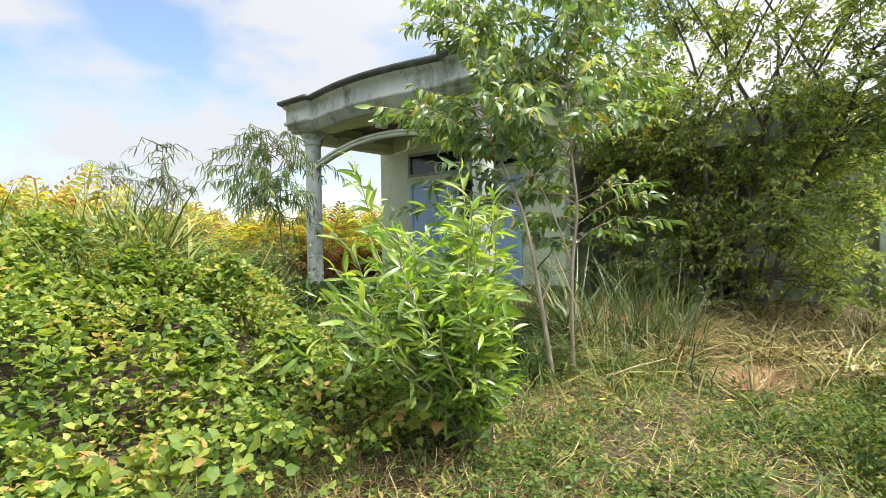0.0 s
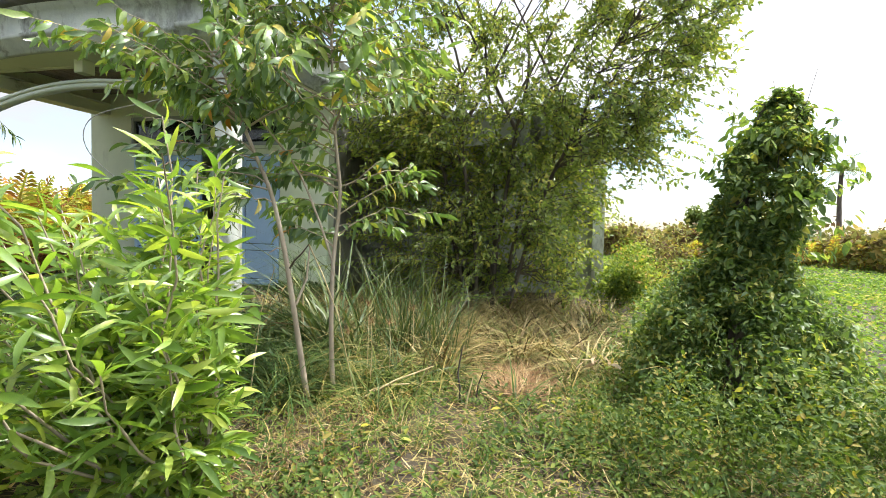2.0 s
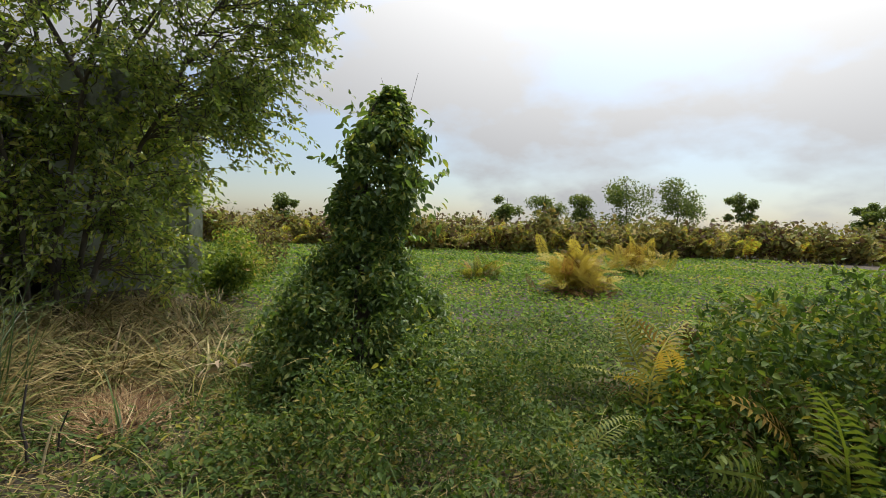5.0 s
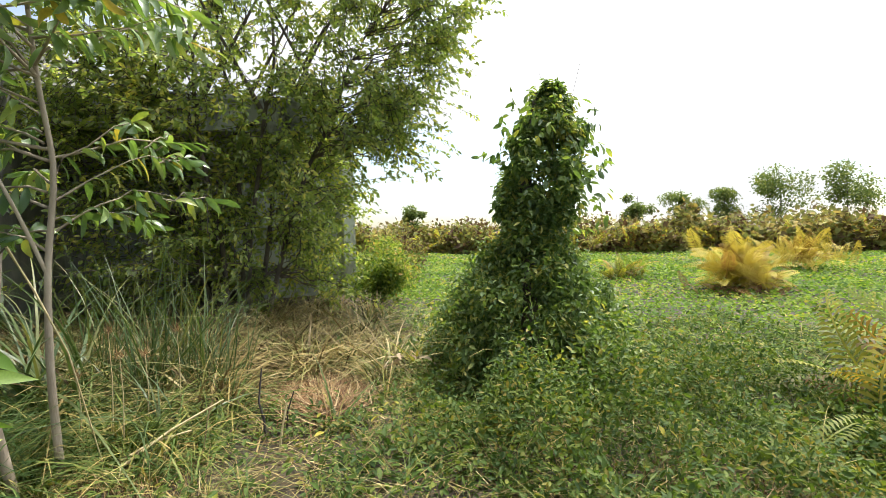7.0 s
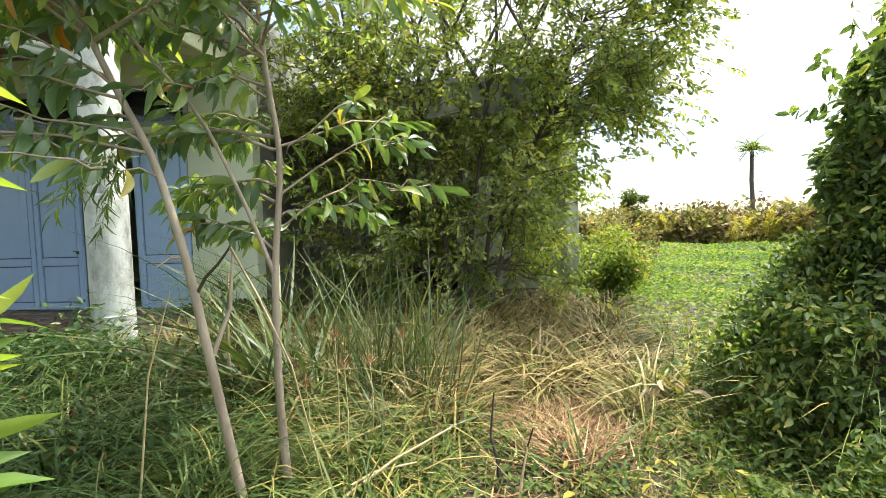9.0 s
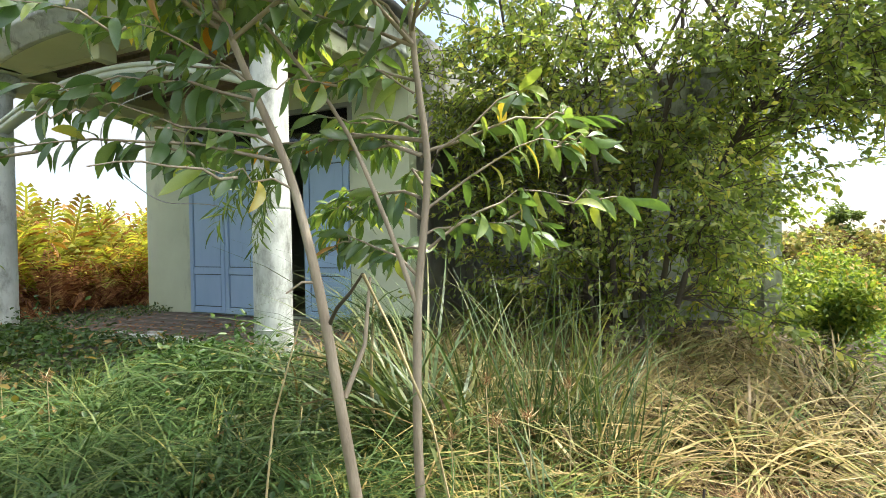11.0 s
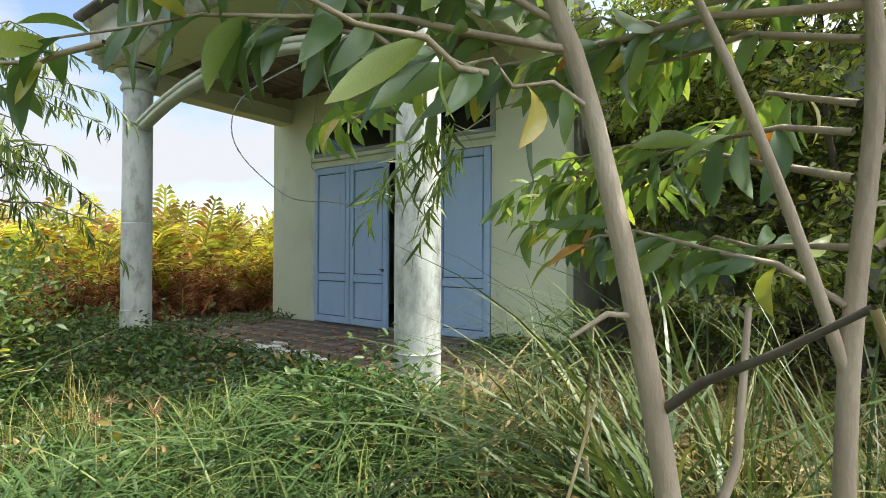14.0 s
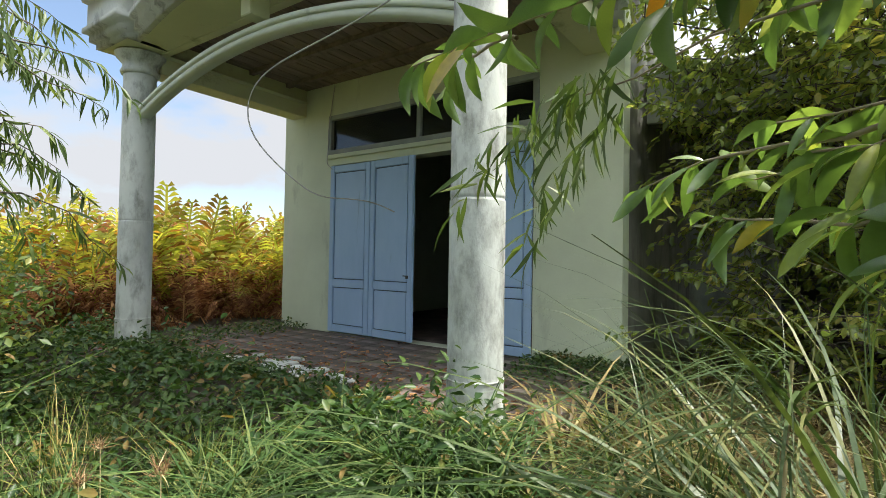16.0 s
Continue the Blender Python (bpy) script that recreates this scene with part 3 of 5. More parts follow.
# arch between the columns
def arch_line(s):
    x = LC[0] + 0.14 + s * (FC[0] - LC[0] - 0.28)
    e = abs(2 * s - 1)
    return x, 3.10 - 0.36 * e ** 2.0


def arch_band(section):
    """A section, as height over the line and depth, carried along the arch."""
    V, F, n = [], [], len(section)
    for k in range(41):
        s = k / 40
        x, z = arch_line(s)
        x2, z2 = arch_line(min(1, s + 0.01))
        x1, z1 = arch_line(max(0, s - 0.01))
        d = math.hypot(x2 - x1, z2 - z1)
        nx, nz = -(z2 - z1) / d, (x2 - x1) / d
        V += [(x + nx * (o - 0.05), y, z + nz * (o - 0.05)) for o, y in section]
    for k in range(40):
        F += [(k * n + q, k * n + (q + 1) % n, k * n + n + (q + 1) % n, k * n + n + q) for q in range(n)]
    return mesh_of("arch_band", V, F)


arch = root("porch_arch", ((LC[0] + FC[0]) / 2, -2.14, 2.7), "slender painted concrete arch spanning two porch columns", "arch")
part("rib", arch_band([(0, -2.19), (0.05, -2.19), (0.058, -2.18), (0.058, -2.08), (0, -2.08)]), M["arch"], arch)
part("moulding", arch_band([(0.0605, -2.205), (0.10, -2.205), (0.10, -2.075), (0.0605, -2.075)]), M["arch"], arch)

# door: four leaves, one pushed open into the dark room
door = root("door_1", (1.46, 0, FLOOR), "light blue wooden four-leaf door, one leaf open", "door", kind="structure")


def door_leaf(x0, x1, turn=0.0, hinge=0.0, label=""):
    """One framed and panelled leaf, in the wall's plane before it is turned about its hinge."""
    y0, z0, z1 = -0.03, FLOOR + 0.02, 2.485
    stile, ym = 0.075, y0 + 0.045
    bm = bmesh.new()
    for a, b in [((x0, y0, z0), (x0 + stile, ym, z1)), ((x1 - stile, y0, z0), (x1, ym, z1)), ((x0 + stile, y0 + 0.002, z1 - 0.09), (x1 - stile, ym, z1)),
                 ((x0 + stile, y0 + 0.002, 0.90), (x1 - stile, ym, 1.0)), ((x0 + stile, y0 + 0.002, z0), (x1 - stile, ym, z0 + 0.09))]:
        box(bm, a, b, 0.006)
    m = Matrix.Translation((hinge, 0, 0)) @ Matrix.Rotation(turn, 4, "Z") @ Matrix.Translation((-hinge, 0, 0))
    bm.transform(m)
    lf = part("leaf_frame", bm, M["door"], door, label)
    for a, b in [((x0 + stile + 0.012, y0 + 0.012, z0 + 0.102), (x1 - stile - 0.012, ym - 0.008, 0.888)), ((x0 + stile + 0.012, y0 + 0.012, 1.012), (x1 - stile - 0.012, ym - 0.008, z1 - 0.102))]:
        bm = boxes((a, b), bevel=0.008)
        bm.transform(m)
        part("panel", bm, M["door"], door)
    bm = boxes(((x0 + 0.05, ym - 0.012, z0 + 0.05), (x1 - 0.05, ym - 0.006, z1 - 0.05)))
    bm.transform(m)
    part("backing", bm, M["door_gap"], door)
    return m


door_leaf(0.012, 0.725)
m2 = door_leaf(0.735, 1.45, radians(-4), 0.735)
door_leaf(1.47, 2.185, radians(-100), 2.185)
door_leaf(2.195, 2.908)
bm = boxes(((1.372, -0.052, 1.05), (1.40, -0.029, 1.085)), ((1.335, -0.06, 1.075), (1.40, -0.048, 1.088)), bevel=0.003)
bm.transform(m2)
part("door_handle", bm, M["metal"], door, "small dark metal handle")
window = root("window_1", (1.46, 0, 2.66), "long dark transom window in a grey frame over the door", "window", kind="structure")
part("window_frame", boxes(((-0.05, -0.03, 2.64), (DR + 0.05, 0.06, 2.70)), ((-0.05, -0.03, 3.10), (DR + 0.05, 0.06, 3.16)), ((-0.05, -0.03, 2.702), (0.01, 0.06, 3.098)), ((DR - 0.01, -0.03, 2.702), (DR + 0.05, 0.06, 3.098)), ((1.43, -0.02, 2.702), (1.49, 0.06, 3.098)), bevel=0.005), M["frame"], window)
for a, b in ((0.012, 1.428), (1.492, DR - 0.012)):
    part("pane", boxes(((a, 0.02, 2.703), (b, 0.026, 3.097))), M["glass"], window, "dusty dark glass")
trimb = structure("trim_transom", boxes(((-0.07, -0.05, 2.585), (DR + 0.07, 0.0, 2.635)), bevel=0.006), M["wall"], "projecting plaster sill under the transom", "trim")

# ---- plants ----


def stuff(name, shape, mat, label, category, root_at=None):
    return tagged(part(name, shape, mat), label, category, kind="stuff")


def keep_off(x, y, near=0.45):
    """True where a place is clear of the walked line."""
    path = np.array([(e[0], e[1]) for _, e, _, _ in PATH])
    d = np.min(np.hypot(x[:, None] - path[None, :, 0], y[:, None] - path[None, :, 1]), axis=1)
    return d > near


def clear_ahead(at, since, reach):
    """True for leaves that do not hang close before the walker from a given second on."""
    ok = np.ones(len(at), bool)
    for t, eye, target, _ in PATH:
        if t >= since:
            f = np.subtract(target, eye)
            f /= np.linalg.norm(f)
            v = at - np.array(eye)
            deep = v @ f
            off = np.linalg.norm(v - deep[:, None] * f, axis=1)
            ok &= ~((deep > 0.02) & (deep < reach) & (off < 1.0 * deep))
    return ok


def off_house(x, y):
    inside = (x > -1.0) & (x < 3.82) & (y > -0.05)
    wing = (x > 3.7) & (x < 8.3) & (y > 3.4)
    return ~(inside | wing)


def sprinkle(n, x0, x1, y0, y1, chance=None):
    x, y = rng.uniform(x0, x1, n), rng.uniform(y0, y1, n)
    ok = off_house(x, y)
    if chance is not None:
        ok &= rng.uniform(0, 1, n) < chance(x, y)
    return x[ok], y[ok]


def flat_leaves(template, x, y, z, size, tilt=0.5):
    n = len(x)
    return scatter(template, np.stack([x, y, z], 1), spin(rng.uniform(0, 6.283, n), rng.normal(0.05, tilt, n), rng.normal(0, tilt, n)), size)


def grass(x, y, z, length, droop_lean=0.25, templates=((0.02, 0.3), (0.018, 0.6), (0.02, 0.95))):
    """Blades that bow over; lean tilts the whole blade."""
    out = []
    pick = rng.integers(0, len(templates), len(x))
    for k, (w, d) in enumerate(templates):
        s = pick == k
        n = int(s.sum())
        if n:
            out.append(scatter(blade(w, d, 3), np.stack([x[s], y[s], z[s]], 1), spin(rng.uniform(0, 6.283, n), rng.normal(0, droop_lean, n), rng.normal(0, droop_lean, n)), length[s]))
    return joined(out)


def tufts(x, y, per, length, spread=0.05, lean=0.3, templates=((0.011, 0.5), (0.010, 0.9), (0.010, 1.35))):
    """Fountains of blades: each tuft has its own size and tilt, its blades bow outwards."""
    m = len(x)
    X, Y = np.repeat(x, per), np.repeat(y, per)
    big = np.repeat(rng.uniform(length[0], length[1], m), per)
    wind, tilt = np.repeat(rng.uniform(0, 6.283, m), per), np.repeat(rng.uniform(0, 0.55, m), per)
    yaw = np.where(rng.uniform(0, 1, m * per) < tilt, wind + rng.normal(0, 0.5, m * per), rng.uniform(0, 6.283, m * per))
    r = np.abs(rng.normal(0, spread, m * per))
    X, Y = X + r * np.cos(yaw), Y + r * np.sin(yaw)
    ok = off_house(X, Y)
    X, Y, yaw, big = X[ok], Y[ok], yaw[ok], big[ok]
    out, pick = [], rng.integers(0, len(templates), len(X))
    for k, (w, d) in enumerate(templates):
        q = pick == k
        n = int(q.sum())
        out.append(scatter(blade(w, d, 4), np.stack([X[q], Y[q], terrain(X[q], Y[q]) - 0.01], 1), spin(yaw[q], -np.abs(rng.normal(lean, 0.22, n)), rng.normal(0, 0.2, n)), big[q] * rng.uniform(0.45, 1.1, n)))
    return joined(out)


def sprigs(x, y, per, size, tall, reach=0.06):
    """Small herbs: leaves in whorls on low stems."""
    m = len(x)
    a, up = rng.uniform(0, 6.283, (m, per)), np.sort(rng.uniform(0.1, 1, (m, per)), 1)
    big = rng.uniform(0.6, 1.3, (m, 1))
    r = reach * big * (1.15 - 0.6 * up) * rng.uniform(0.2, 1, (m, per))
    X, Y = (x[:, None] + r * np.cos(a)).ravel(), (y[:, None] + r * np.sin(a)).ravel()
    Z = terrain(X, Y) + (up * big).ravel() * np.repeat(rng.uniform(tall * 0.3, tall, m), per) + 0.01
    n = m * per
    return scatter(OVATE, np.stack([X, Y, Z], 1), spin(a.ravel(), rng.normal(0.15, 0.4, n), rng.normal(0, 0.35, n)), rng.uniform(*size, n) * np.repeat(big.ravel(), per))


def clumped(n, x0, x1, y0, y1, per, spread, chance=None):
    """Places in tufts."""
    cx, cy = sprinkle(max(1, n // per), x0, x1, y0, y1, chance)
    x = np.repeat(cx, per) + rng.normal(0, spread, len(cx) * per)
    y = np.repeat(cy, per) + rng.normal(0, spread, len(cy) * per)
    ok = off_house(x, y)
    return x[ok], y[ok]


LEAF_MESH = {}


def single_leaf(kind, template, mat):
    if kind not in LEAF_MESH:
        me = mesh_of(kind, np.array(template[0], float), np.array(template[1]), True)
        me.materials.append(mat)
        LEAF_MESH[kind] = me
    return LEAF_MESH[kind]


def put_part(name, me, thing, at, R, size):
    """A part on a shared mesh, turned and sized, under a thing."""
    ob = new(name, me)
    ob.parent = thing
    ob.matrix_parent_inverse = Matrix.Translation(-thing.location)
    ob.matrix_basis = Matrix([list(np.asarray(R)[r] * size) + [at[r]] for r in range(3)] + [[0, 0, 0, 1]])
    return ob


# creeping vines over the mound
x, y = sprinkle(135000, -3.0, 6.2, -12.0, -4.4, lambda a, b: np.clip(step((6.2 - a) / 1.6) * step((-4.4 - b) / 0.9) * (1.25 - 0.1 * np.hypot(a - 6, b + 8)), 0, 1))
billow = np.abs(waves(x, y, 0.75, 11)) ** 0.6 + 0.45 * np.abs(waves(x, y, 0.3, 12)) ** 0.6
lift = mound(x, y) * (0.86 + 0.14 * waves(x, y, 1.6, 15)) + 0.06 + 0.27 * billow
depth = rng.exponential(0.06, len(x)) * (1 + 1.2 * (billow < 0.5)) + 0.10 * np.clip(waves(x, y, 0.22, 13), 0, 1)
z = np.maximum(lift - depth, terrain(x, y) + 0.02)
ok = keep_off(x, y, 0.5)
x, y, z = x[ok], y[ok], z[ok]
stuff("creeping_vines", mesh_of("creeping_vines", *flat_leaves(HEART, x, y, z, rng.uniform(0.035, 0.068, len(x)) * (1.0 + 0.35 * waves(x, y, 0.5, 14)), 0.6)), L["vine"], "yellow-green heart-leaved vines smothering the bank", "vines")

# low herb mat in the shade before the porch
def herb_chance(a, b):
    return step((5.6 - a) / 1.2) * step((b + 5.2) / 0.8) * (1 - step((b + 2.25) / 0.35) * step((a + 1.2) / 0.3)) * np.clip(0.75 + 0.35 * waves(a, b, 0.9, 21), 0, 1)


x, y = sprinkle(70000, -4.5, 5.6, -5.4, -1.6, herb_chance)
z = terrain(x, y) + np.abs(rng.normal(0, 0.09, len(x))) * (1 + 0.8 * waves(x, y, 0.6, 22)) + 0.02
ok = keep_off(x, y, 0.4)
stuff("herb_mat", mesh_of("herb_mat", *flat_leaves(OVATE, x[ok], y[ok], z[ok], rng.uniform(0.04, 0.085, int(ok.sum())), 0.5)), L["herb"], "low dark green weeds carpeting the ground before the porch", "weeds")

x, y = rng.uniform(-0.95, 3.9, 2400), -2.35 + rng.exponential(0.6, 2400)
ok = (y < -0.1)
stuff("porch_litter", mesh_of("porch_litter", *flat_leaves(DIAMOND, x[ok], y[ok], np.full(int(ok.sum()), FLOOR + 0.012), rng.uniform(0.03, 0.09, int(ok.sum())), 0.15)), L["fern_dead"], "brown fallen leaves strewn over the porch floor", "litter")
x = np.concatenate([rng.uniform(-0.95, 3.9, 5200), rng.uniform(-0.97, -0.3, 1500), rng.uniform(3.0, 4.1, 1800)])
y = np.concatenate([-2.4 + np.abs(rng.normal(0, 0.24, 5200)), rng.uniform(-2.3, -0.05, 1500), rng.uniform(-1.2, -0.05, 1800) * rng.uniform(0, 1, 1800)])
ok = np.concatenate([waves(x[:5200], y[:5200], 0.5, 24) > -0.35, np.ones(3300, bool)])
x, y = x[ok], y[ok]
stuff("porch_weeds", mesh_of("porch_weeds", *flat_leaves(DIAMOND, x, y, FLOOR + rng.uniform(0.01, 0.12, len(x)), rng.uniform(0.03, 0.07, len(x)), 0.5)), L["herb"], "weeds creeping over the porch floor's edge", "weeds")

# small weeds and litter on the trodden strip
x, y = sprinkle(21000, 4.6, 12.5, -10.5, -1.5, lambda a, b: np.clip(0.6 + 0.6 * waves(a, b, 0.7, 31), 0.25, 1) * (1 - 0.85 * step((0.8 - np.hypot(a - 7.25, b + 2.9)) / 0.5)))
stuff("ground_weeds", mesh_of("ground_weeds", *sprigs(x, y, 10, (0.022, 0.052), 0.13)), L["vine_low"], "small bright weeds between tufts of grass", "weeds")
x, y = sprinkle(2900, 4.4, 12.5, -10.5, -1.2, lambda a, b: np.clip(0.6 + 0.6 * waves(a, b, 0.7, 32), 0.1, 1) * (1 - 0.8 * step((0.9 - np.hypot(a - 7.25, b + 2.9)) / 0.5)))
ok = keep_off(x, y, 0.12)
x, y = x[ok], y[ok]
stuff("short_grass", mesh_of("short_grass", *tufts(x, y, 18, (0.12, 0.30), 0.035, 0.45, ((0.016, 0.5), (0.015, 0.9), (0.015, 1.3)))), L["grass"], "short green and yellowing grass tufts", "grass")
x, y = sprinkle(14000, 5.0, 9.4, -7.5, -1.0)
n = len(x)
stuff("litter", mesh_of("litter", *scatter(blade(0.02, 0.1, 2), np.stack([x, y, terrain(x, y) + 0.015], 1), spin(rng.uniform(0, 6.283, n), rng.normal(1.45, 0.1, n), rng.normal(0, 0.2, n)), rng.uniform(0.06, 0.3, n))), L["dry"], "pale dry straw and dead blades lying on the ground", "litter")

n = 2600
x, y = 7.18 + rng.normal(0, 0.16, n), -3.0 + rng.normal(0, 0.27, n)
stuff("straw_heap", mesh_of("straw_heap", *scatter(blade(0.024, 0.3, 3), np.stack([x, y, terrain(x, y) + rng.uniform(0.005, 0.08, n)], 1), spin(rng.uniform(0, 6.283, n), rng.normal(1.5, 0.1, n), rng.normal(0, 0.4, n)), rng.uniform(0.08, 0.26, n))), L["rust"], "reddish-brown trampled straw on the path", "litter")
x, y = clumped(15000, 5.3, 9.0, -8.5, -3.0, 30, 0.10, lambda a, b: (waves(a, b, 0.7, 35) > 0.25) * 1.0)
stuff("brown_grass", mesh_of("brown_grass", *grass(x, y, terrain(x, y), rng.uniform(0.05, 0.18, len(x)), 0.7)), L["rust"], "russet withered grass patches on the path", "grass")
x, y = sprinkle(560, 7.4, 12.5, -7.5, -2.6)
ok = keep_off(x, y, 0.3)
stuff("path_grass", mesh_of("path_grass", *tufts(x[ok], y[ok], 14, (0.2, 0.42), 0.05, 0.4)), L["grass"], "loose grass growing through the low vines", "grass")

# dry grass belt
def dry_chance(a, b):
    return step((a - 3.9) / 0.8) * step((8.3 - a) / 0.8) * step((b + 3.1 - 0.25 * waves(a, a, 1.0, 43)) / 0.7) * step((1.6 - b) / 0.8) * np.clip(0.7 + 0.5 * waves(a, b, 0.6, 41), 0.05, 1) * (1 - step((0.75 - np.hypot((a - 7.18) * 1.4, b + 3.0)) / 0.25))


x, y = sprinkle(1150, 3.8, 8.4, -3.4, 1.5, dry_chance)
stuff("dry_grass", mesh_of("dry_grass", *tufts(x, y, 32, (0.35, 0.85), 0.07, 0.42, ((0.017, 0.7), (0.016, 1.1), (0.016, 1.5)))), L["dry"], "knee-high golden dry grass", "grass")
x, y = sprinkle(640, 4.2, 8.8, -3.6, 0.6, lambda a, b: np.clip(0.5 + 0.9 * waves(a, b, 0.5, 45), 0, 1) * (1 - step((0.75 - np.hypot((a - 7.18) * 1.4, b + 3.0)) / 0.25)))
stuff("green_tufts", mesh_of("green_tufts", *tufts(x, y, 26, (0.3, 0.65), 0.05, 0.4, ((0.016, 0.6), (0.015, 1.0), (0.015, 1.4)))), L["grass"], "green and yellow tufts among the dry grass", "grass")
x, y = sprinkle(170, 4.6, 6.5, -4.5, -2.2)
ok = keep_off(x, y, 0.75)
stuff("mixed_grass", mesh_of("mixed_grass", *tufts(x[ok], y[ok], 30, (0.3, 0.6), 0.05, 0.45, ((0.016, 0.7), (0.015, 1.1), (0.015, 1.5)))), L["grass"], "tangled half-green grass under the saplings", "grass")

# lush arching grass between the path and the column
x, y = sprinkle(210, 2.9, 5.5, -4.6, -2.7)
ok = keep_off(x, y, 0.5)
stuff("lush_grass", mesh_of("lush_grass", *tufts(x[ok], y[ok], 46, (0.45, 0.75), 0.05, 0.4, ((0.012, 0.8), (0.011, 1.2), (0.011, 1.5)))), L["lush"], "long arching green grass blades by the column", "grass")


x, y = sprinkle(46, 1.7, 3.4, -4.1, -3.2)
stuff("thin_grass", mesh_of("thin_grass", *tufts(x, y, 18, (0.35, 0.65), 0.04, 0.12, ((0.006, 0.2), (0.006, 0.5), (0.006, 0.8)))), L["grass"], "thin upright yellowish grass among the herbs", "grass")


def sedge(at, n, lo, hi, label, spread=0.10):
    ob = root("sedge", (at[0], at[1], float(terrain(at[0], at[1]))), label, "sedge", "sedge clumps")
    for k in range(n):
        w = int(rng.integers(0, 3))
        me = single_leaf(f"sedge_blade_{w}", blade((0.007, 0.006, 0.006)[w], (0.25, 0.5, 0.8)[w], 5), L["lush_one"])
        px, py = at[0] + rng.normal(0, spread), at[1] + rng.normal(0, spread)
        put_part("blade", me, ob, (px, py, float(terrain(px, py))), spin(*[np.array([v]) for v in (rng.uniform(0, 6.283), rng.normal(0, 0.22), rng.normal(0, 0.22))])[0], rng.uniform(lo, hi))
    return ob


for at, n, hi in [((5.95, -2.55), 90, 1.5), ((6.15, -2.25), 70, 1.4), ((5.5, -2.2), 80, 1.5), ((6.4, -2.6), 60, 1.1), ((4.75, -2.35), 60, 1.25)]:
    sedge(at, n, 0.6, hi, "tall thin blue-green sedge clump arching over dry grass")

# lawn of creeping plants
def lawn_chance(a, b):
    near = step((a - 8.0 - 0.5 * step((b + 1) / -2)) / 0.8) * step((b + 4.2 + 0.3 * (a - 10)) / 1.5)
    return near * np.clip(1.5 - 0.06 * np.hypot(a - 8, b + 5), 0.18, 1)


x, y = sprinkle(230000, 8.0, 32, -9, 22, lawn_chance)
far_off = np.hypot(x - 8, y + 6)
stuff("lawn", mesh_of("lawn", *flat_leaves(HEART, x, y, terrain(x, y) + rng.uniform(0.02, 0.10, len(x)), rng.uniform(0.035, 0.07, len(x)) * (0.7 + far_off * 0.045), 0.42)), L["lawn"], "bright green creeping ground cover over the open field", "ground cover")

# fern thicket beyond the porch
FRONDS = [frond(19, 0.17, 0.017, 0.3), frond(19, 0.19, 0.017, 0.55), frond(18, 0.18, 0.017, 0.85)]


def ferns(x, y, lo, hi, dead=0.0, lean=0.25):
    live, gone = [], []
    pick = rng.integers(0, 3, len(x))
    for k in range(3):
        s = np.where(pick == k)[0]
        if len(s):
            n = len(s)
            live.append(scatter(FRONDS[k], np.stack([x[s], y[s], terrain(x[s], y[s]) + rng.uniform(-0.1, 0.15, n)], 1), spin(rng.uniform(0, 6.283, n), rng.normal(0, lean, n), rng.normal(0, lean, n)), rng.uniform(lo, hi, n)))
    return joined(live)


def fern_edge(a, b):
    edge = -2.3 - 0.10 * np.clip(-b, -8, 2) ** 2 * 0.5
    return np.where((a < edge) & (a > edge - 2.2 - 0.5 * np.abs(b)), 1.0, 0.0) * np.clip(0.8 + 0.4 * waves(a, b, 1.2, 51), 0.15, 1)


x, y = sprinkle(9000, -15, -2.0, -7.5, 9, fern_edge)
stuff("fern_thicket", mesh_of("fern_thicket", *ferns(x, y, 1.2, 2.2)), L["fern"], "tall yellow-green fern thicket", "ferns")
x, y = sprinkle(3000, -6.0, -1.9, -4.5, 7, lambda a, b: np.where(a < -2.0 - 0.04 * b * b, 1.0, 0.0))
stuff("dead_ferns", mesh_of("dead_ferns", *ferns(x, y, 0.5, 1.15, lean=0.6)), L["fern_dead"], "withered red-brown fern fronds at the thicket's foot", "ferns")

# scrub and grass on the overgrown side
x, y = clumped(26000, -4.0, 3.6, -7.0, -4.3, 18, 0.10, lambda a, b: np.clip(0.6 + 0.5 * waves(a, b, 0.9, 61), 0, 1) * step((2.6 - a + 0.6 * (-5 - b)) / 1.5))
ht = 0.9 + 0.3 * waves(x, y, 0.8, 62)
stuff("weed_scrub", mesh_of("weed_scrub", *grass(x, y, mound(x, y) * 0.55 + terrain(x, y) * 0.5, rng.uniform(0.4, 1.05, len(x)) * ht, 0.28, ((0.016, 0.3), (0.016, 0.6), (0.02, 0.8)))), L["grass"], "waist-high weeds and grass beside the porch", "weeds")
x, y = sprinkle(34000, -4.5, 3.4, -7.2, -2.9, lambda a, b: step((2.2 - a + 0.7 * (-4.6 - b)) / 1.8))
z = terrain(x, y) * 0.5 + rng.uniform(0.1, 1.0, len(x)) ** 0.6 * (1.15 + 0.35 * waves(x, y, 0.7, 63))
stuff("scrub_leaves", mesh_of("scrub_leaves", *flat_leaves(DIAMOND, x, y, z, rng.uniform(0.05, 0.10, len(x)), 0.6)), L["climber"], "dense leafy weeds beside the porch", "weeds")

# ---- woody plants ----


def bend(a, b, sag=0.0, n=6, wob=0.02):
    a, b = np.asarray(a, float), np.asarray(b, float)
    s = np.linspace(0, 1, n)[:, None]
    P = a + (b - a) * s
    P[1:-1] += rng.normal(0, wob, (n - 2, 3))
    P[:, 2] -= sag * (4 * s * (1 - s))[:, 0]
    return P


def along(P, s):
    P = np.asarray(P, float)
    t = np.asarray(s) * (len(P) - 1)
    k = np.clip(t.astype(int), 0, len(P) - 2)
    return P[k] + (P[k + 1] - P[k]) * (t - k)[:, None]


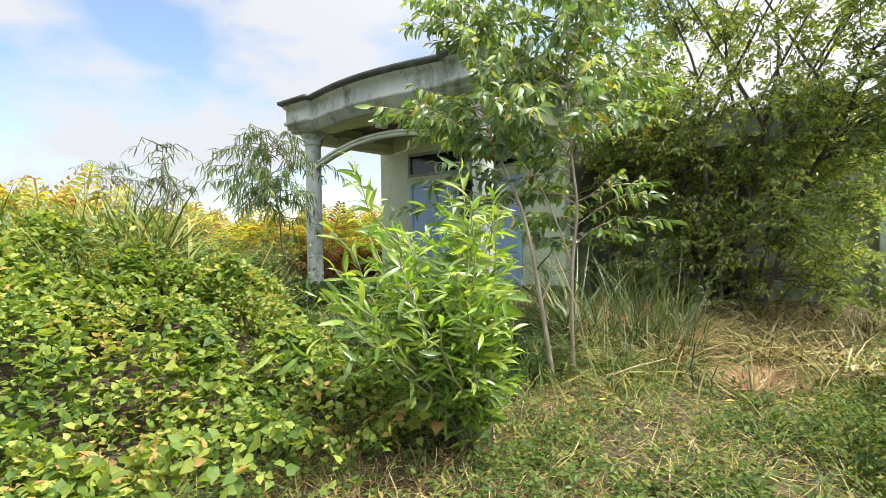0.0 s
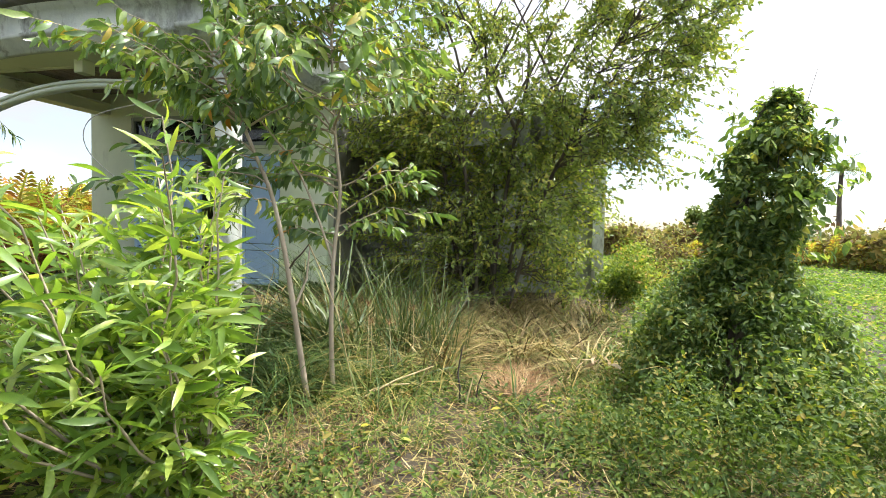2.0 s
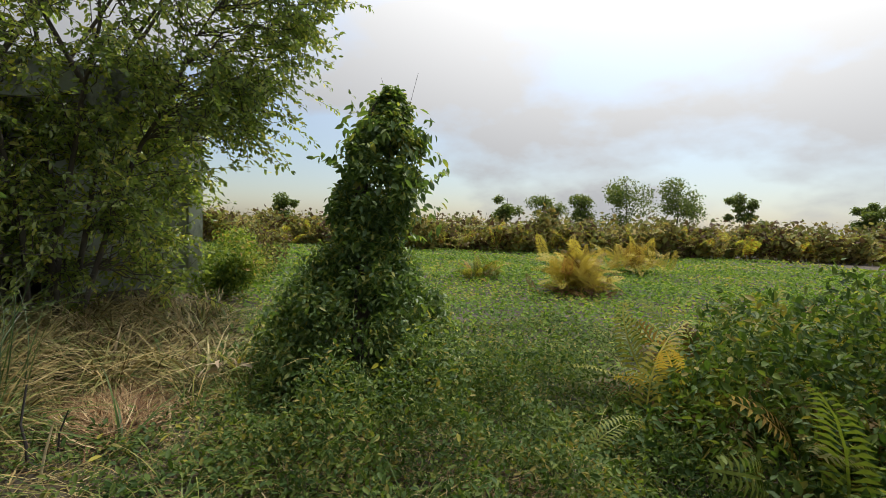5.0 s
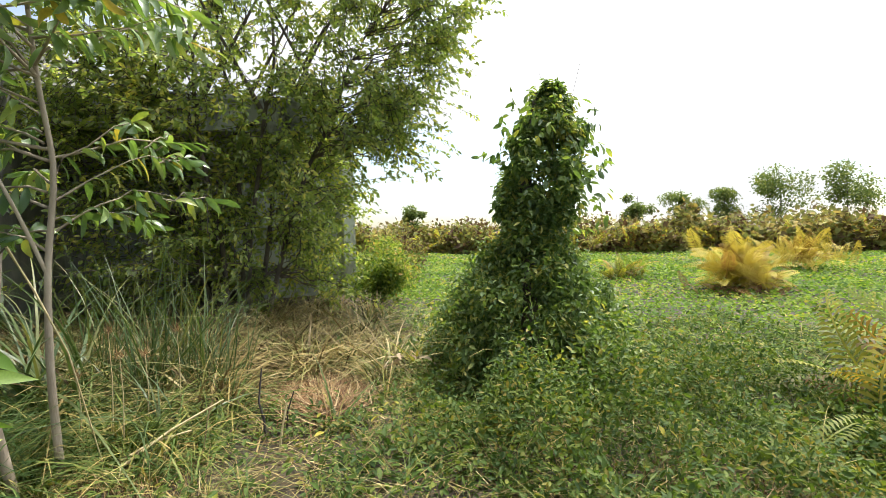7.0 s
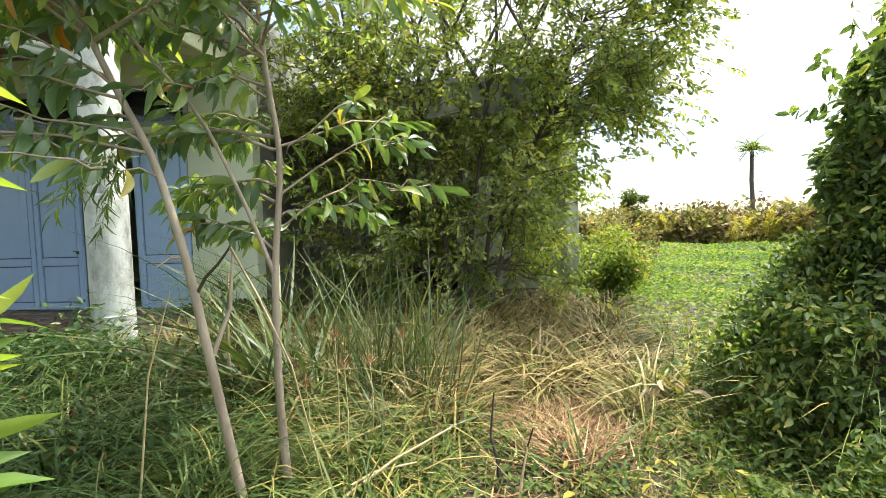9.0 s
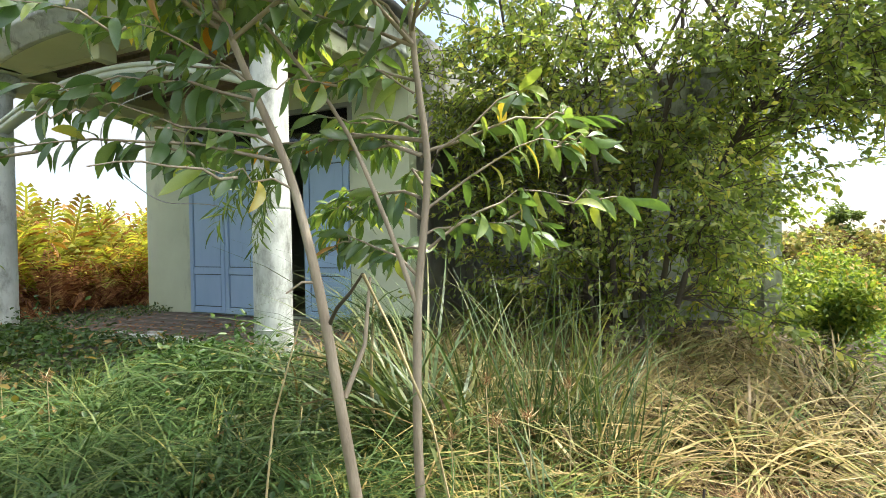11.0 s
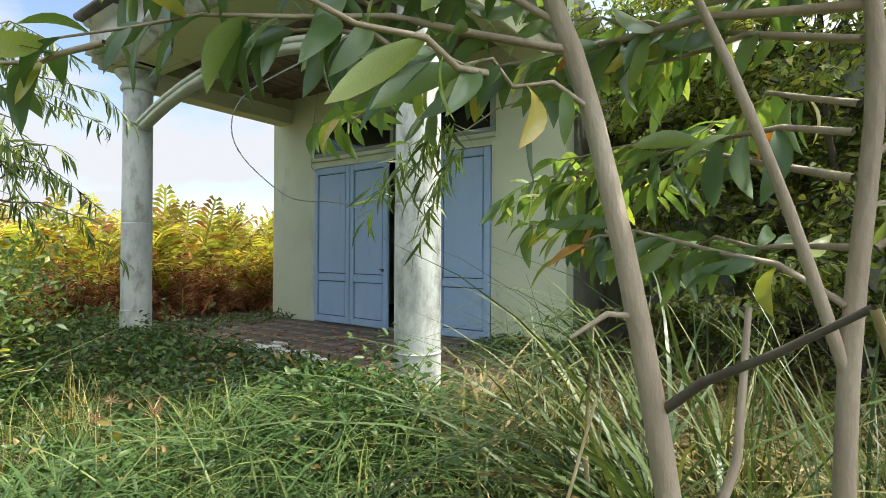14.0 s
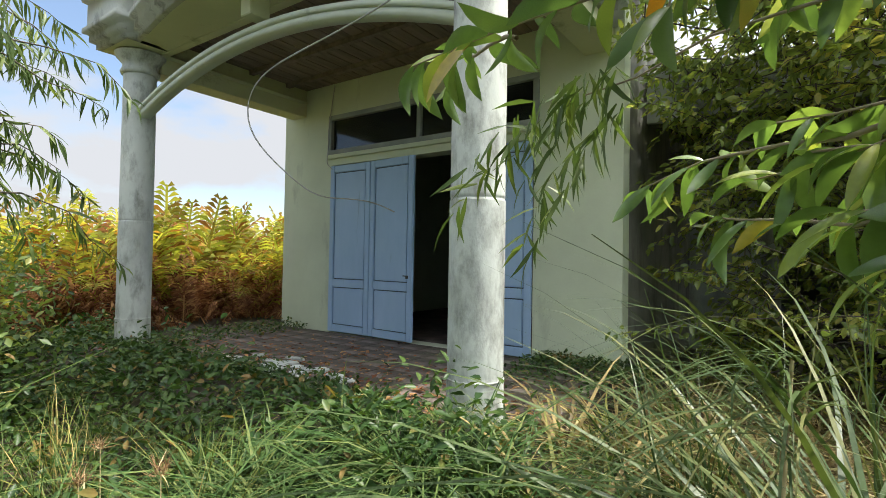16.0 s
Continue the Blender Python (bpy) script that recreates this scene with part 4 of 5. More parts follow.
def twig_leaves(P, every, size, droop=-0.5, spread=1.0, start=0.15):
    """Leaves set alternately along a twig: places, turns, sizes."""
    length = np.linalg.norm(np.diff(P, axis=0), axis=1).sum()
    n = max(3, int(length * (1 - start) / every))
    s = np.clip(np.linspace(start, 1, n) + rng.normal(0, 0.35 / n, n), 0, 1)
    at = along(P, s)
    d = np.diff(P, axis=0)[-1]
    yaw0 = math.atan2(d[1], d[0])
    side = np.where(np.arange(n) % 2, 1, -1)
    yaw = yaw0 + side * rng.uniform(0.3, 1.2, n) * spread
    yaw[-1] = yaw0
    return at, spin(yaw + rng.normal(0, 0.4, n), rng.normal(droop, 0.45, n), rng.normal(0, 0.9, n)), rng.uniform(*size, n)


def hang_leaves(thing, base, at, R, size, kind, template, mat, joined_mat, nearest, orange=0.0, name="foliage"):
    """The nearest leaves as parts of their own on shared meshes, all others joined."""
    order = np.argsort(np.linalg.norm(at - np.asarray(nearest), axis=1))
    for c, k in enumerate(order[:290]):
        old = rng.uniform() < orange
        me = single_leaf(kind + ("_old" if old else ""), template, L["old_leaf"] if old else mat)
        put_part("leaf", me, thing, at[k], R[k], size[k])
    rest = order[290:]
    if len(rest):
        part(name, mesh_of(name, *scatter(template, at[rest], R[rest], size[rest])), joined_mat, thing)


def sapling(trunk, radius, twigs, label, size=(0.09, 0.165), every=0.026, extra=(), forks=(), nearest=(5.2, -4.6, 1.5)):
    base = tuple(trunk[0])
    ob = root("sapling", base, label, "tree", "saplings on the path")
    P = np.array(trunk, float)
    s = np.linspace(0, 1, 26)
    Q = along(P, s)
    Q[1:-1] = (Q[:-2] + 2 * Q[1:-1] + Q[2:]) / 4
    part("trunk", mesh_of("trunk", *tube(Q, radius * (1 - 0.75 * s), 10), True), M["bark_pale"], ob, "pale smooth bark")
    for line in forks:
        B = along(np.array(line, float), np.linspace(0, 1, 14))
        B[1:-1] = (B[:-2] + 2 * B[1:-1] + B[2:]) / 4
        part("fork", mesh_of("fork", *tube(B, np.linspace(0.011, 0.005, 14), 8), True), M["bark_pale"], ob, "pale smooth bark")
    at, R, size_all = [], [], []
    more = []
    for a, b, sag in extra:
        a, b = np.array(a), np.array(b)
        long = np.linalg.norm(b - a)
        for _ in range(int(1 + long * 1.8)):
            p = a + (b - a) * rng.uniform(0.3, 1.0)
            dr = (b - a) / long + rng.normal(0, 0.7, 3)
            dr[2] = 0.3 * dr[2] - 0.05
            more.append((p, p + dr * rng.uniform(0.12, 0.3), -0.02))
    for a, b, sag in [*extra, *more, *twigs]:
        T = bend(a, b, sag, 7, 0.012)
        r0 = 0.0045 + 0.004 * np.linalg.norm(np.subtract(b, a))
        part("branch", mesh_of("branch", *tube(T, np.linspace(r0, 0.002, 7), 5), True), M["bark_pale"], ob)
        q = twig_leaves(T, every if a[2] > 2.0 else every * 1.15, size, -0.55)
        at.append(q[0]), R.append(q[1]), size_all.append(q[2])
    at, R, size_all = np.concatenate(at), np.concatenate(R), np.concatenate(size_all)
    ok = (keep_off(at[:, 0], at[:, 1], 0.24) | (at[:, 2] > 2.0)) & clear_ahead(at, 15.4, 0.7)
    hang_leaves(ob, base, at[ok], R[ok], size_all[ok], "acacia_leaf", LANCE_B, L["acacia_one"], L["acacia"], nearest, 0.02)
    return ob


def crown_twigs(trunk, n, z0, z1, reach):
    out = []
    P = np.array(trunk, float)
    for _ in range(n):
        a = along(P, np.array([rng.uniform(0.0, 1.0)]))[0]
        while a[2] < z0 or a[2] > z1:
            a = along(P, np.array([rng.uniform(0.0, 1.0)]))[0]
        ang, r = rng.uniform(0, 6.283), reach * rng.uniform(0.5, 1.0) * (1.05 - 0.5 * (a[2] - z0) / (z1 - z0))
        b = a + np.array([r * math.cos(ang), r * math.sin(ang), rng.uniform(-0.15, 0.45)])
        if b[2] < 2.25 and not keep_off(b[None, 0], b[None, 1], 0.75)[0]:
            b[2] = 2.3 + rng.uniform(0, 0.5)
        out.append((a, b, rng.uniform(-0.12, 0.02)))
    return out


TA = [(5.66, -3.94, 0.0), (5.57, -3.99, 0.67), (5.50, -4.03, 1.185), (5.42, -4.08, 1.6), (5.30, -4.15, 1.92), (5.08, -4.22, 2.5), (4.95, -4.2, 3.1), (4.9, -4.1, 3.7)]
TB = [(5.79, -3.77, 0.0), (5.77, -3.79, 0.55), (5.78, -3.79, 1.11), (5.83, -3.76, 1.62), (5.78, -3.79, 2.05), (5.71, -3.74, 2.8), (5.69, -3.69, 3.5), (5.67, -3.64, 4.2)]
sapling(TA, 0.024, crown_twigs(TA, 76, 2.05, 3.7, 1.2), "leaning young acacia with pale trunk and drooping leaves, beside the path",
        extra=[((5.42, -4.08, 1.62), (4.60, -4.58, 1.66), -0.06), ((5.40, -4.09, 1.66), (4.85, -4.45, 1.78), -0.05), ((5.33, -4.13, 1.84), (4.62, -4.40, 1.90), -0.05), ((5.45, -4.06, 1.5), (5.28, -4.32, 1.58), -0.03),
               ((5.30, -4.15, 1.9), (5.05, -4.5, 2.05), -0.05), ((5.36, -4.12, 1.76), (5.12, -4.1, 1.75), -0.04), ((5.30, -4.15, 1.92), (4.7, -4.15, 1.98), -0.06), ((5.25, -4.17, 2.05), (5.35, -4.55, 2.2), -0.04)])
second = sapling(TB, 0.021, crown_twigs(TB, 96, 2.05, 4.2, 1.15), "upright young acacia with pale trunk and glossy leaves, in tall grass",
        forks=[[(5.78, -3.79, 1.08), (5.69, -3.85, 1.40), (5.55, -3.93, 1.80), (5.29, -4.04, 2.15), (4.99, -4.09, 2.5)]],
        extra=[((5.82, -3.77, 1.30), (6.31, -3.49, 1.50), -0.08), ((5.81, -3.77, 1.45), (6.29, -3.47, 1.72), -0.06), ((5.83, -3.76, 1.6), (6.19, -3.61, 1.92), -0.05), ((5.78, -3.79, 1.9), (5.49, -3.94, 1.93), -0.06),
               ((5.79, -3.77, 1.35), (6.11, -3.39, 1.35), -0.05), ((5.79, -3.77, 1.5), (5.11, -3.41, 1.48), -0.05), ((5.81, -3.76, 1.72), (4.31, -3.69, 1.74), -0.05), ((5.79, -3.77, 1.3), (5.34, -3.29, 1.25), -0.04), ((5.79, -3.78, 1.75), (5.09, -3.29, 1.95), -0.05),
               ((5.82, -3.76, 1.68), (6.39, -3.29, 1.85), -0.05), ((5.8, -3.76, 1.55), (5.44, -3.14, 1.65), -0.05),
               ((5.81, -3.76, 1.66), (5.01, -3.47, 1.88), -0.05), ((5.79, -3.77, 1.42), (4.99, -3.19, 1.62), -0.05), ((5.78, -3.79, 1.95), (5.09, -3.54, 2.12), -0.05), ((5.78, -3.79, 1.2), (5.14, -3.47, 1.38), -0.04), ((5.79, -3.79, 1.8), (5.29, -3.24, 1.8), -0.05)])

# thin side shoot with narrow dark leaves, hanging towards the column
shoot = [twig_leaves(bend((4.85, -3.45, 1.74), (4.33 + rng.normal(0, 0.14), -3.2 + rng.normal(0, 0.1), rng.uniform(1.28, 1.62)), -0.08, 6, 0.015), 0.028, (0.085, 0.15), -0.9, 1.2, 0.3) for _ in range(9)]
part("shoot_leaves", mesh_of("shoot_leaves", *scatter(NARROW, *[np.concatenate([q[k] for q in shoot]) for k in range(3)])), L["willow"], second, "narrow dark hanging leaves")
part("shoot", mesh_of("shoot", *tube(bend((5.80, -3.77, 1.66), (4.6, -3.33, 1.72), -0.06, 9, 0.012), np.linspace(0.007, 0.002, 9), 5), True), M["bark_pale"], second)

# bright bush by the path
def bush_plant(base, stems, label):
    ob = root("bush", base, label, "bush")
    at, R, sz = [], [], []
    for _ in range(stems):
        ang, out = rng.uniform(0, 6.283), rng.uniform(0.1, 1.2)
        tip = (base[0] + out * math.cos(ang), base[1] + out * math.sin(ang), base[2] + rng.uniform(1.0, 1.95) * (1 - 0.25 * out))
        while tip[0] > 6.6 or tip[1] > -4.8 or not keep_off(np.array([tip[0]]), np.array([tip[1]]), 0.4)[0]:
            ang, out = rng.uniform(0, 6.283), rng.uniform(0.1, 1.1)
            tip = (base[0] + out * math.cos(ang), base[1] + out * math.sin(ang), tip[2])
        a = (base[0] + 0.12 * math.cos(ang), base[1] + 0.12 * math.sin(ang), base[2])
        T = bend(a, tip, -0.05, 8, 0.02)
        part("stem", mesh_of("stem", *tube(T, np.linspace(0.009, 0.003, 8), 5), True), M["bark_pale"], ob)
        q = twig_leaves(T, 0.035, (0.11, 0.19), 0.35, 1.2, 0.1)
        at.append(q[0]), R.append(q[1]), sz.append(q[2])
        for k in range(4):
            p = along(T, np.array([rng.uniform(0.15, 0.9)]))[0]
            e = p + np.array([rng.normal(0, 0.22), rng.normal(0, 0.22), rng.uniform(0.08, 0.3)])
            q = twig_leaves(bend(p, e, 0, 4, 0.01), 0.035, (0.10, 0.18), 0.3, 1.2, 0.1)
            at.append(q[0]), R.append(q[1]), sz.append(q[2])
    at, R, sz = np.concatenate(at), np.concatenate(R), np.concatenate(sz)
    ok = keep_off(at[:, 0], at[:, 1], 0.36)
    hang_leaves(ob, base, at[ok], R[ok], sz[ok], "bush_leaf", LANCE, L["bush_one"], L["bush"], (6.6, -6.6, 1.2))
    return ob


bush_plant((5.94, -5.5, 0.0), 60, "bright green leafy acacia bush standing by the path")


def leaf_cloud(centres, radii, count, size, flat=0.7, shell=0.5):
    """Leaf places in a cloud of uneven lumps, denser towards their skins."""
    k = rng.integers(0, len(centres), count)
    d = rng.normal(0, 1, (count, 3))
    d /= np.linalg.norm(d, axis=1)[:, None]
    r = rng.uniform(shell, 1.0, count) ** 0.6
    r *= 1 + 0.25 * np.sin(5 * d[:, 0] + k) * np.sin(4 * d[:, 1] + 2 * k)
    at = centres[k] + d * (r * radii[k])[:, None] * np.array([1, 1, flat])
    return at, spin(rng.uniform(0, 6.283, count), rng.normal(-0.45, 0.5, count), rng.normal(0, 0.7, count)), rng.uniform(*size, count)


def limbs_of(ob, stems, C, bark, radius):
    """Trunks, and a limb from the nearest trunk to each lump's centre."""
    for st in stems:
        P = np.array(st, float)
        part("trunk", mesh_of("trunk", *tube(along(P, np.linspace(0, 1, 12)), np.linspace(radius, radius * 0.35, 12), 7), True), bark, ob)
    ends = [np.array(st, float) for st in stems]
    for c in C:
        best = min(ends, key=lambda e: np.min(np.linalg.norm(e - c, axis=1)))
        q = along(best, np.linspace(0.1, 1, 14))
        low = q[q[:, 2] < c[2] - 0.1]
        q = low if len(low) else q[:1]
        a = q[np.argmin(np.linalg.norm(q - c, axis=1))]
        part("limb", mesh_of("limb", *tube(bend(a, c, -0.05, 7, 0.03), np.linspace(radius * 0.24, 0.006, 7), 5), True), bark, ob)


def twiggy_tree(base, stems, lumps, every, size, mat, bark, label, radius=0.05, group=""):
    """A tree whose leaves sit on thin twigs that spray out from the limbs' ends, with gaps between."""
    ob = root("tree", base, label, "tree", group)
    C, Rr = np.array([l[:3] for l in lumps], float), np.array([l[3] for l in lumps], float)
    limbs_of(ob, stems, C, bark, radius)
    mid = C.mean(axis=0)
    twigs, at, R, sz = [], [], [], []
    for c, r in zip(C, Rr):
        out = c - mid
        out[2] *= 0.3
        out /= np.linalg.norm(out) + 1e-6
        for _ in range(8):
            d = rng.normal(0, 0.75, 3) + 0.5 * out + np.array([0, 0, 0.1])
            T = bend(c + rng.normal(0, 0.25, 3) * r, c + d * r * rng.uniform(0.7, 1.7), -0.04, 5, 0.02)
            twigs.append(tube(T, np.linspace(0.006, 0.002, 5), 4))
            q = twig_leaves(T, every, size, -0.45, 1.2, 0.05)
            at.append(q[0] + rng.normal(0, 0.02, q[0].shape)), R.append(q[1]), sz.append(q[2])
    tagged(part("twig_rest", mesh_of("twig_rest", *joined(twigs), True), bark, ob), kind="stuff")
    at, R, sz = np.concatenate(at), np.concatenate(R), np.concatenate(sz)
    ok = off_house(at[:, 0], at[:, 1]) | (at[:, 2] > 3.6)
    part("crown", mesh_of("crown", *scatter(OVATE, at[ok], R[ok], sz[ok])), mat, ob)
    return ob


def broad_tree(base, stems, lumps, leaves, size, mat, bark, label, group="", radius=0.06, template=DIAMOND, name="tree"):
    """A tree of several stems that fork towards lumps of foliage."""
    ob = root(name, base, label, "tree", group)
    C, Rr = np.array([l[:3] for l in lumps], float), np.array([l[3] for l in lumps], float)
    limbs_of(ob, stems, C, bark, radius)
    at, R, sz = leaf_cloud(C, Rr, leaves, size, 0.85, 0.25)
    ok = off_house(at[:, 0], at[:, 1]) | (at[:, 2] > 3.6)
    part("crown", mesh_of("crown", *scatter(template, at[ok], R[ok], sz[ok])), mat, ob)
    return ob


# large multi-stemmed tree before the wing
r2 = np.random.default_rng(21)
lumps = []
for _ in range(235):
    zz = 0.35 + 6.9 * r2.uniform(0, 1) ** 0.82
    wide = 1.75 + 0.28 * min(zz, 4.0)
    lumps.append((6.35 + r2.uniform(-1, 1) * wide * 0.9, 0.55 + r2.uniform(-1, 1) * 0.95, zz, r2.uniform(0.25, 0.45)))
for _ in range(80):
    zz = r2.uniform(2.3, 6.8)
    lumps.append((7.7 + r2.uniform(0, 2.6) * (zz - 1.4) / 4.0, 0.4 + r2.uniform(-0.7, 0.7), zz, r2.uniform(0.2, 0.38)))
for _ in range(85):
    lumps.append((r2.uniform(4.4, 7.7), r2.uniform(-0.25, 1.5) + 0.3, r2.uniform(0.25, 2.9), r2.uniform(0.22, 0.42)))
for _ in range(30):
    lumps.append((r2.uniform(7.0, 7.7), r2.uniform(1.0, 2.9), r2.uniform(0.6, 3.6), r2.uniform(0.25, 0.4)))
for _ in range(28):
    lumps.append((r2.uniform(4.1, 7.6), r2.uniform(-0.3, 0.6), r2.uniform(2.5, 3.7), r2.uniform(0.2, 0.36)))
stems = []
for dx, dy in [(-0.95, 0.1), (-0.5, -0.3), (-0.1, 0.4), (0.3, -0.2), (0.7, 0.3), (1.1, -0.1)]:
    low = [(6.3 + dx * 0.3, 0.7 + dy * 0.3, 0.0), (6.3 + dx * 0.6 + r2.normal(0, 0.06), 0.7 + dy * 0.6, 1.1), (6.3 + dx * 0.8 + r2.normal(0, 0.08), 0.7 + dy * 0.8, 2.1), (6.3 + dx + r2.normal(0, 0.1), 0.7 + dy, 2.9)]
    fork = low[-1]
    stems.append(low + [(fork[0] + dx * 0.4 + r2.normal(0, 0.12), fork[1] + r2.normal(0, 0.1), 3.8), (fork[0] + dx * 0.9 + r2.normal(0, 0.2), fork[1] + r2.normal(0, 0.15), 4.7), (fork[0] + dx * 1.5 + r2.normal(0, 0.3), fork[1] + r2.normal(0, 0.2), 5.9)])
    side = r2.choice([-1, 1])
    stems.append([fork, (fork[0] + side * 0.25, fork[1] + 0.1, 3.4), (fork[0] + side * 0.6, fork[1] + 0.2, 4.1), (fork[0] + side * 1.15, fork[1] + 0.25, 5.2)])
twiggy_tree((6.3, 0.7, 0.0), stems, lumps, 0.025, (0.055, 0.105), L["tree"], M["bark_dark"], "large multi-stemmed small-leaved tree against the house", radius=0.036)

# climber-covered stump
CX, CY = 8.90, -2.98
pillar = root("climber_mound", (CX, CY, 0.0), "cone of dark climbing vines smothering a dead trunk", "climber")
part("trunk", mesh_of("trunk", *tube([(CX, CY, 0), (CX + 0.02, CY, 0.8), (CX - 0.02, CY - 0.02, 1.6), (CX + 0.1, CY, 2.4)], [0.09, 0.07, 0.05, 0.015], 8), True), M["bark_dark"], pillar)
C, Rr = [], []
for k in range(240):
    h = rng.uniform(0, 1) ** 1.35 * 2.45
    wide = np.interp(h, [0, 0.4, 0.9, 1.2, 1.6, 2.0, 2.2, 2.5], [0.92, 0.84, 0.52, 0.22, 0.37, 0.33, 0.16, 0.04])
    ang = rng.uniform(0, 6.283)
    wide = wide * rng.uniform(0.25, 1.0) ** 0.5
    C.append((CX + wide * math.cos(ang) + float(np.interp(h, [1.0, 1.6, 2.4], [0.0, 0.12, 0.24])), CY + wide * math.sin(ang), h))
    Rr.append(np.interp(h, [0, 0.8, 1.4, 2.5], [0.24, 0.2, 0.13, 0.08]) * rng.uniform(0.55, 1.25))
for k in range(8):
    e = (CX + rng.normal(0.18, 0.16), CY + rng.normal(0, 0.16), rng.uniform(1.9, 2.6))
    part("vine_stem", mesh_of("vine_stem", *tube(bend((CX + rng.normal(0, 0.1), CY + rng.normal(0, 0.1), 1.2), e, 0, 7, 0.04), np.linspace(0.005, 0.0015, 7), 4), True), M["bark_dark"], pillar)
sp_at, sp_R, sp_s = [], [], []
for k in range(110):
    a = np.array([CX + 0.16 + rng.normal(0, 0.15), CY + rng.normal(0, 0.15), rng.uniform(1.2, 2.25)])
    q = twig_leaves(bend(a, a + np.array([rng.normal(0.06, 0.2), rng.normal(0, 0.2), rng.uniform(-0.05, 0.32)]), 0, 5, 0.02), 0.03, (0.06, 0.105), -0.8, 1.2, 0.1)
    sp_at.append(q[0]), sp_R.append(q[1]), sp_s.append(q[2])
part("sprays", mesh_of("sprays", *scatter(OVATE, np.concatenate(sp_at), np.concatenate(sp_R), np.concatenate(sp_s))), L["climber"], pillar)
n = 260
ga, gr = rng.uniform(0, 6.283, n), rng.uniform(0.25, 0.8, n)
part("hanging_grass", mesh_of("hanging_grass", *scatter(blade(0.01, 1.1, 4), np.stack([CX + gr * np.cos(ga), CY + gr * np.sin(ga), np.interp(gr, [0.25, 0.8], [0.9, 0.15]) * rng.uniform(0.6, 1, n)], 1), spin(ga, rng.normal(-0.3, 0.25, n), rng.normal(0, 0.3, n)), rng.uniform(0.25, 0.55, n))), L["grass"], pillar)
at, R, sz = leaf_cloud(np.array(C), np.array(Rr), 52000, (0.035, 0.07), 1.0, 0.1)
at[:, 2] = np.maximum(at[:, 2], 0.03)
part("foliage", mesh_of("foliage", *scatter(OVATE, at, R, sz)), L["climber"], pillar)

# bushes and ferns on the open side
def lump_bush(name, at, r, h, count, size, mat, label, template=DIAMOND, group=""):
    ob = root(name, (*at, 0.0), label, "bush", group)
    k = 7
    C = np.stack([at[0] + rng.uniform(-0.5, 0.5, k) * r, at[1] + rng.uniform(-0.5, 0.5, k) * r, rng.uniform(0.3, 0.75, k) * h], 1)
    a, R, s = leaf_cloud(C, rng.uniform(0.4, 0.6, k) * r, count, size, min(1.1, 0.8 * h / r), 0.2)
    a[:, 2] = np.maximum(a[:, 2], 0.02)
    tubes = [tube(bend((at[0], at[1], 0), c, 0, 5, 0.03), np.linspace(0.012, 0.004, 5), 5) for c in C]
    part("stems", mesh_of("stems", *joined(tubes)), M["bark_dark"], ob)
    part("foliage", mesh_of("foliage", *scatter(template, a, R, s)), mat, ob)
    return ob


def frond_bush(at, r, lo, hi, n, mat, label, name="fern", group="", rise=0.0):
    ob = root(name, (*at, float(terrain(*at))), label, "fern", group)
    for _ in range(n):
        w = int(rng.integers(1, 3))
        me = single_leaf(f"{mat.name}_{w}", FRONDS[w], mat)
        px, py = at[0] + rng.normal(0, r), at[1] + rng.normal(0, r)
        put_part("frond", me, ob, (px, py, float(terrain(px, py)) + rise * rng.uniform(0, 1)), spin(*[np.array([v]) for v in (rng.uniform(0, 6.283), rng.normal(-0.25, 0.5), rng.normal(0, 0.5))])[0], rng.uniform(lo, hi))
    return ob


frond_bush((14.8, 0.3), 0.24, 0.42, 0.80, 150, L["gold_one"], "golden yellow fern mound with brown dead fronds below", "fern", "ferns in the field", 0.55)
frond_bush((14.8, 0.3), 0.32, 0.25, 0.45, 80, L["fern_dead_one"], "withered brown fern skirt under the golden mound", "dead_fern", "ferns in the field")
frond_bush((19.6, 2.9), 0.42, 0.4, 0.75, 130, L["gold_one"], "second yellow fern mound in the field", "fern", "ferns in the field", 0.5)
frond_bush((14.4, 3.2), 0.16, 0.4, 0.7, 60, L["fern_one"], "small yellow-green fern tuft in the lawn", "fern", "ferns in the field")
for at, rr_, n in [((10.9, -4.9), 0.40, 60), ((11.7, -5.3), 0.45, 70), ((10.7, -5.7), 0.35, 45), ((12.3, -4.6), 0.45, 60)]:
    frond_bush(at, rr_, 0.5, 0.9, n, L["fern_one"], "yellowing ferns tangled with vines beside the path", "fern", "ferns beside the path")
x, y = sprinkle(44000, 9.6, 13.5, -8.5, -3.8, lambda a, b: step((1.9 - np.hypot((a - 11.4) * 0.9, b + 5.9)) / 0.9))
z = terrain(x, y) + rng.uniform(0, 1, len(x)) ** 0.6 * np.clip(0.80 + 0.35 * waves(x, y, 0.6, 71) + 0.12 * waves(x, y, 0.25, 74), 0.2, 1.2) * step((2.1 - np.hypot((x - 11.4) * 0.9, y + 5.9)) / 1.2)
stuff("tangled_vines", mesh_of("tangled_vines", *flat_leaves(OVATE, x, y, z, rng.uniform(0.04, 0.08, len(x)), 0.7)), L["vine_low"], "leafy vines tangled over ferns beside the path", "vines")
x, y = sprinkle(85000, 7.4, 11.0, -7.5, -2.4, lambda a, b: step((1.9 - np.hypot(a - 9.2, b + 4.3)) / 0.9))
z = terrain(x, y) + rng.uniform(0, 1, len(x)) * np.clip(0.30 + 0.30 * waves(x, y, 0.5, 72) + 0.14 * waves(x, y, 0.2, 73), 0.05, 0.8) * step((2.0 - np.hypot(x - 9.2, y + 4.0)) / 0.9)
ok = keep_off(x, y, 0.5)
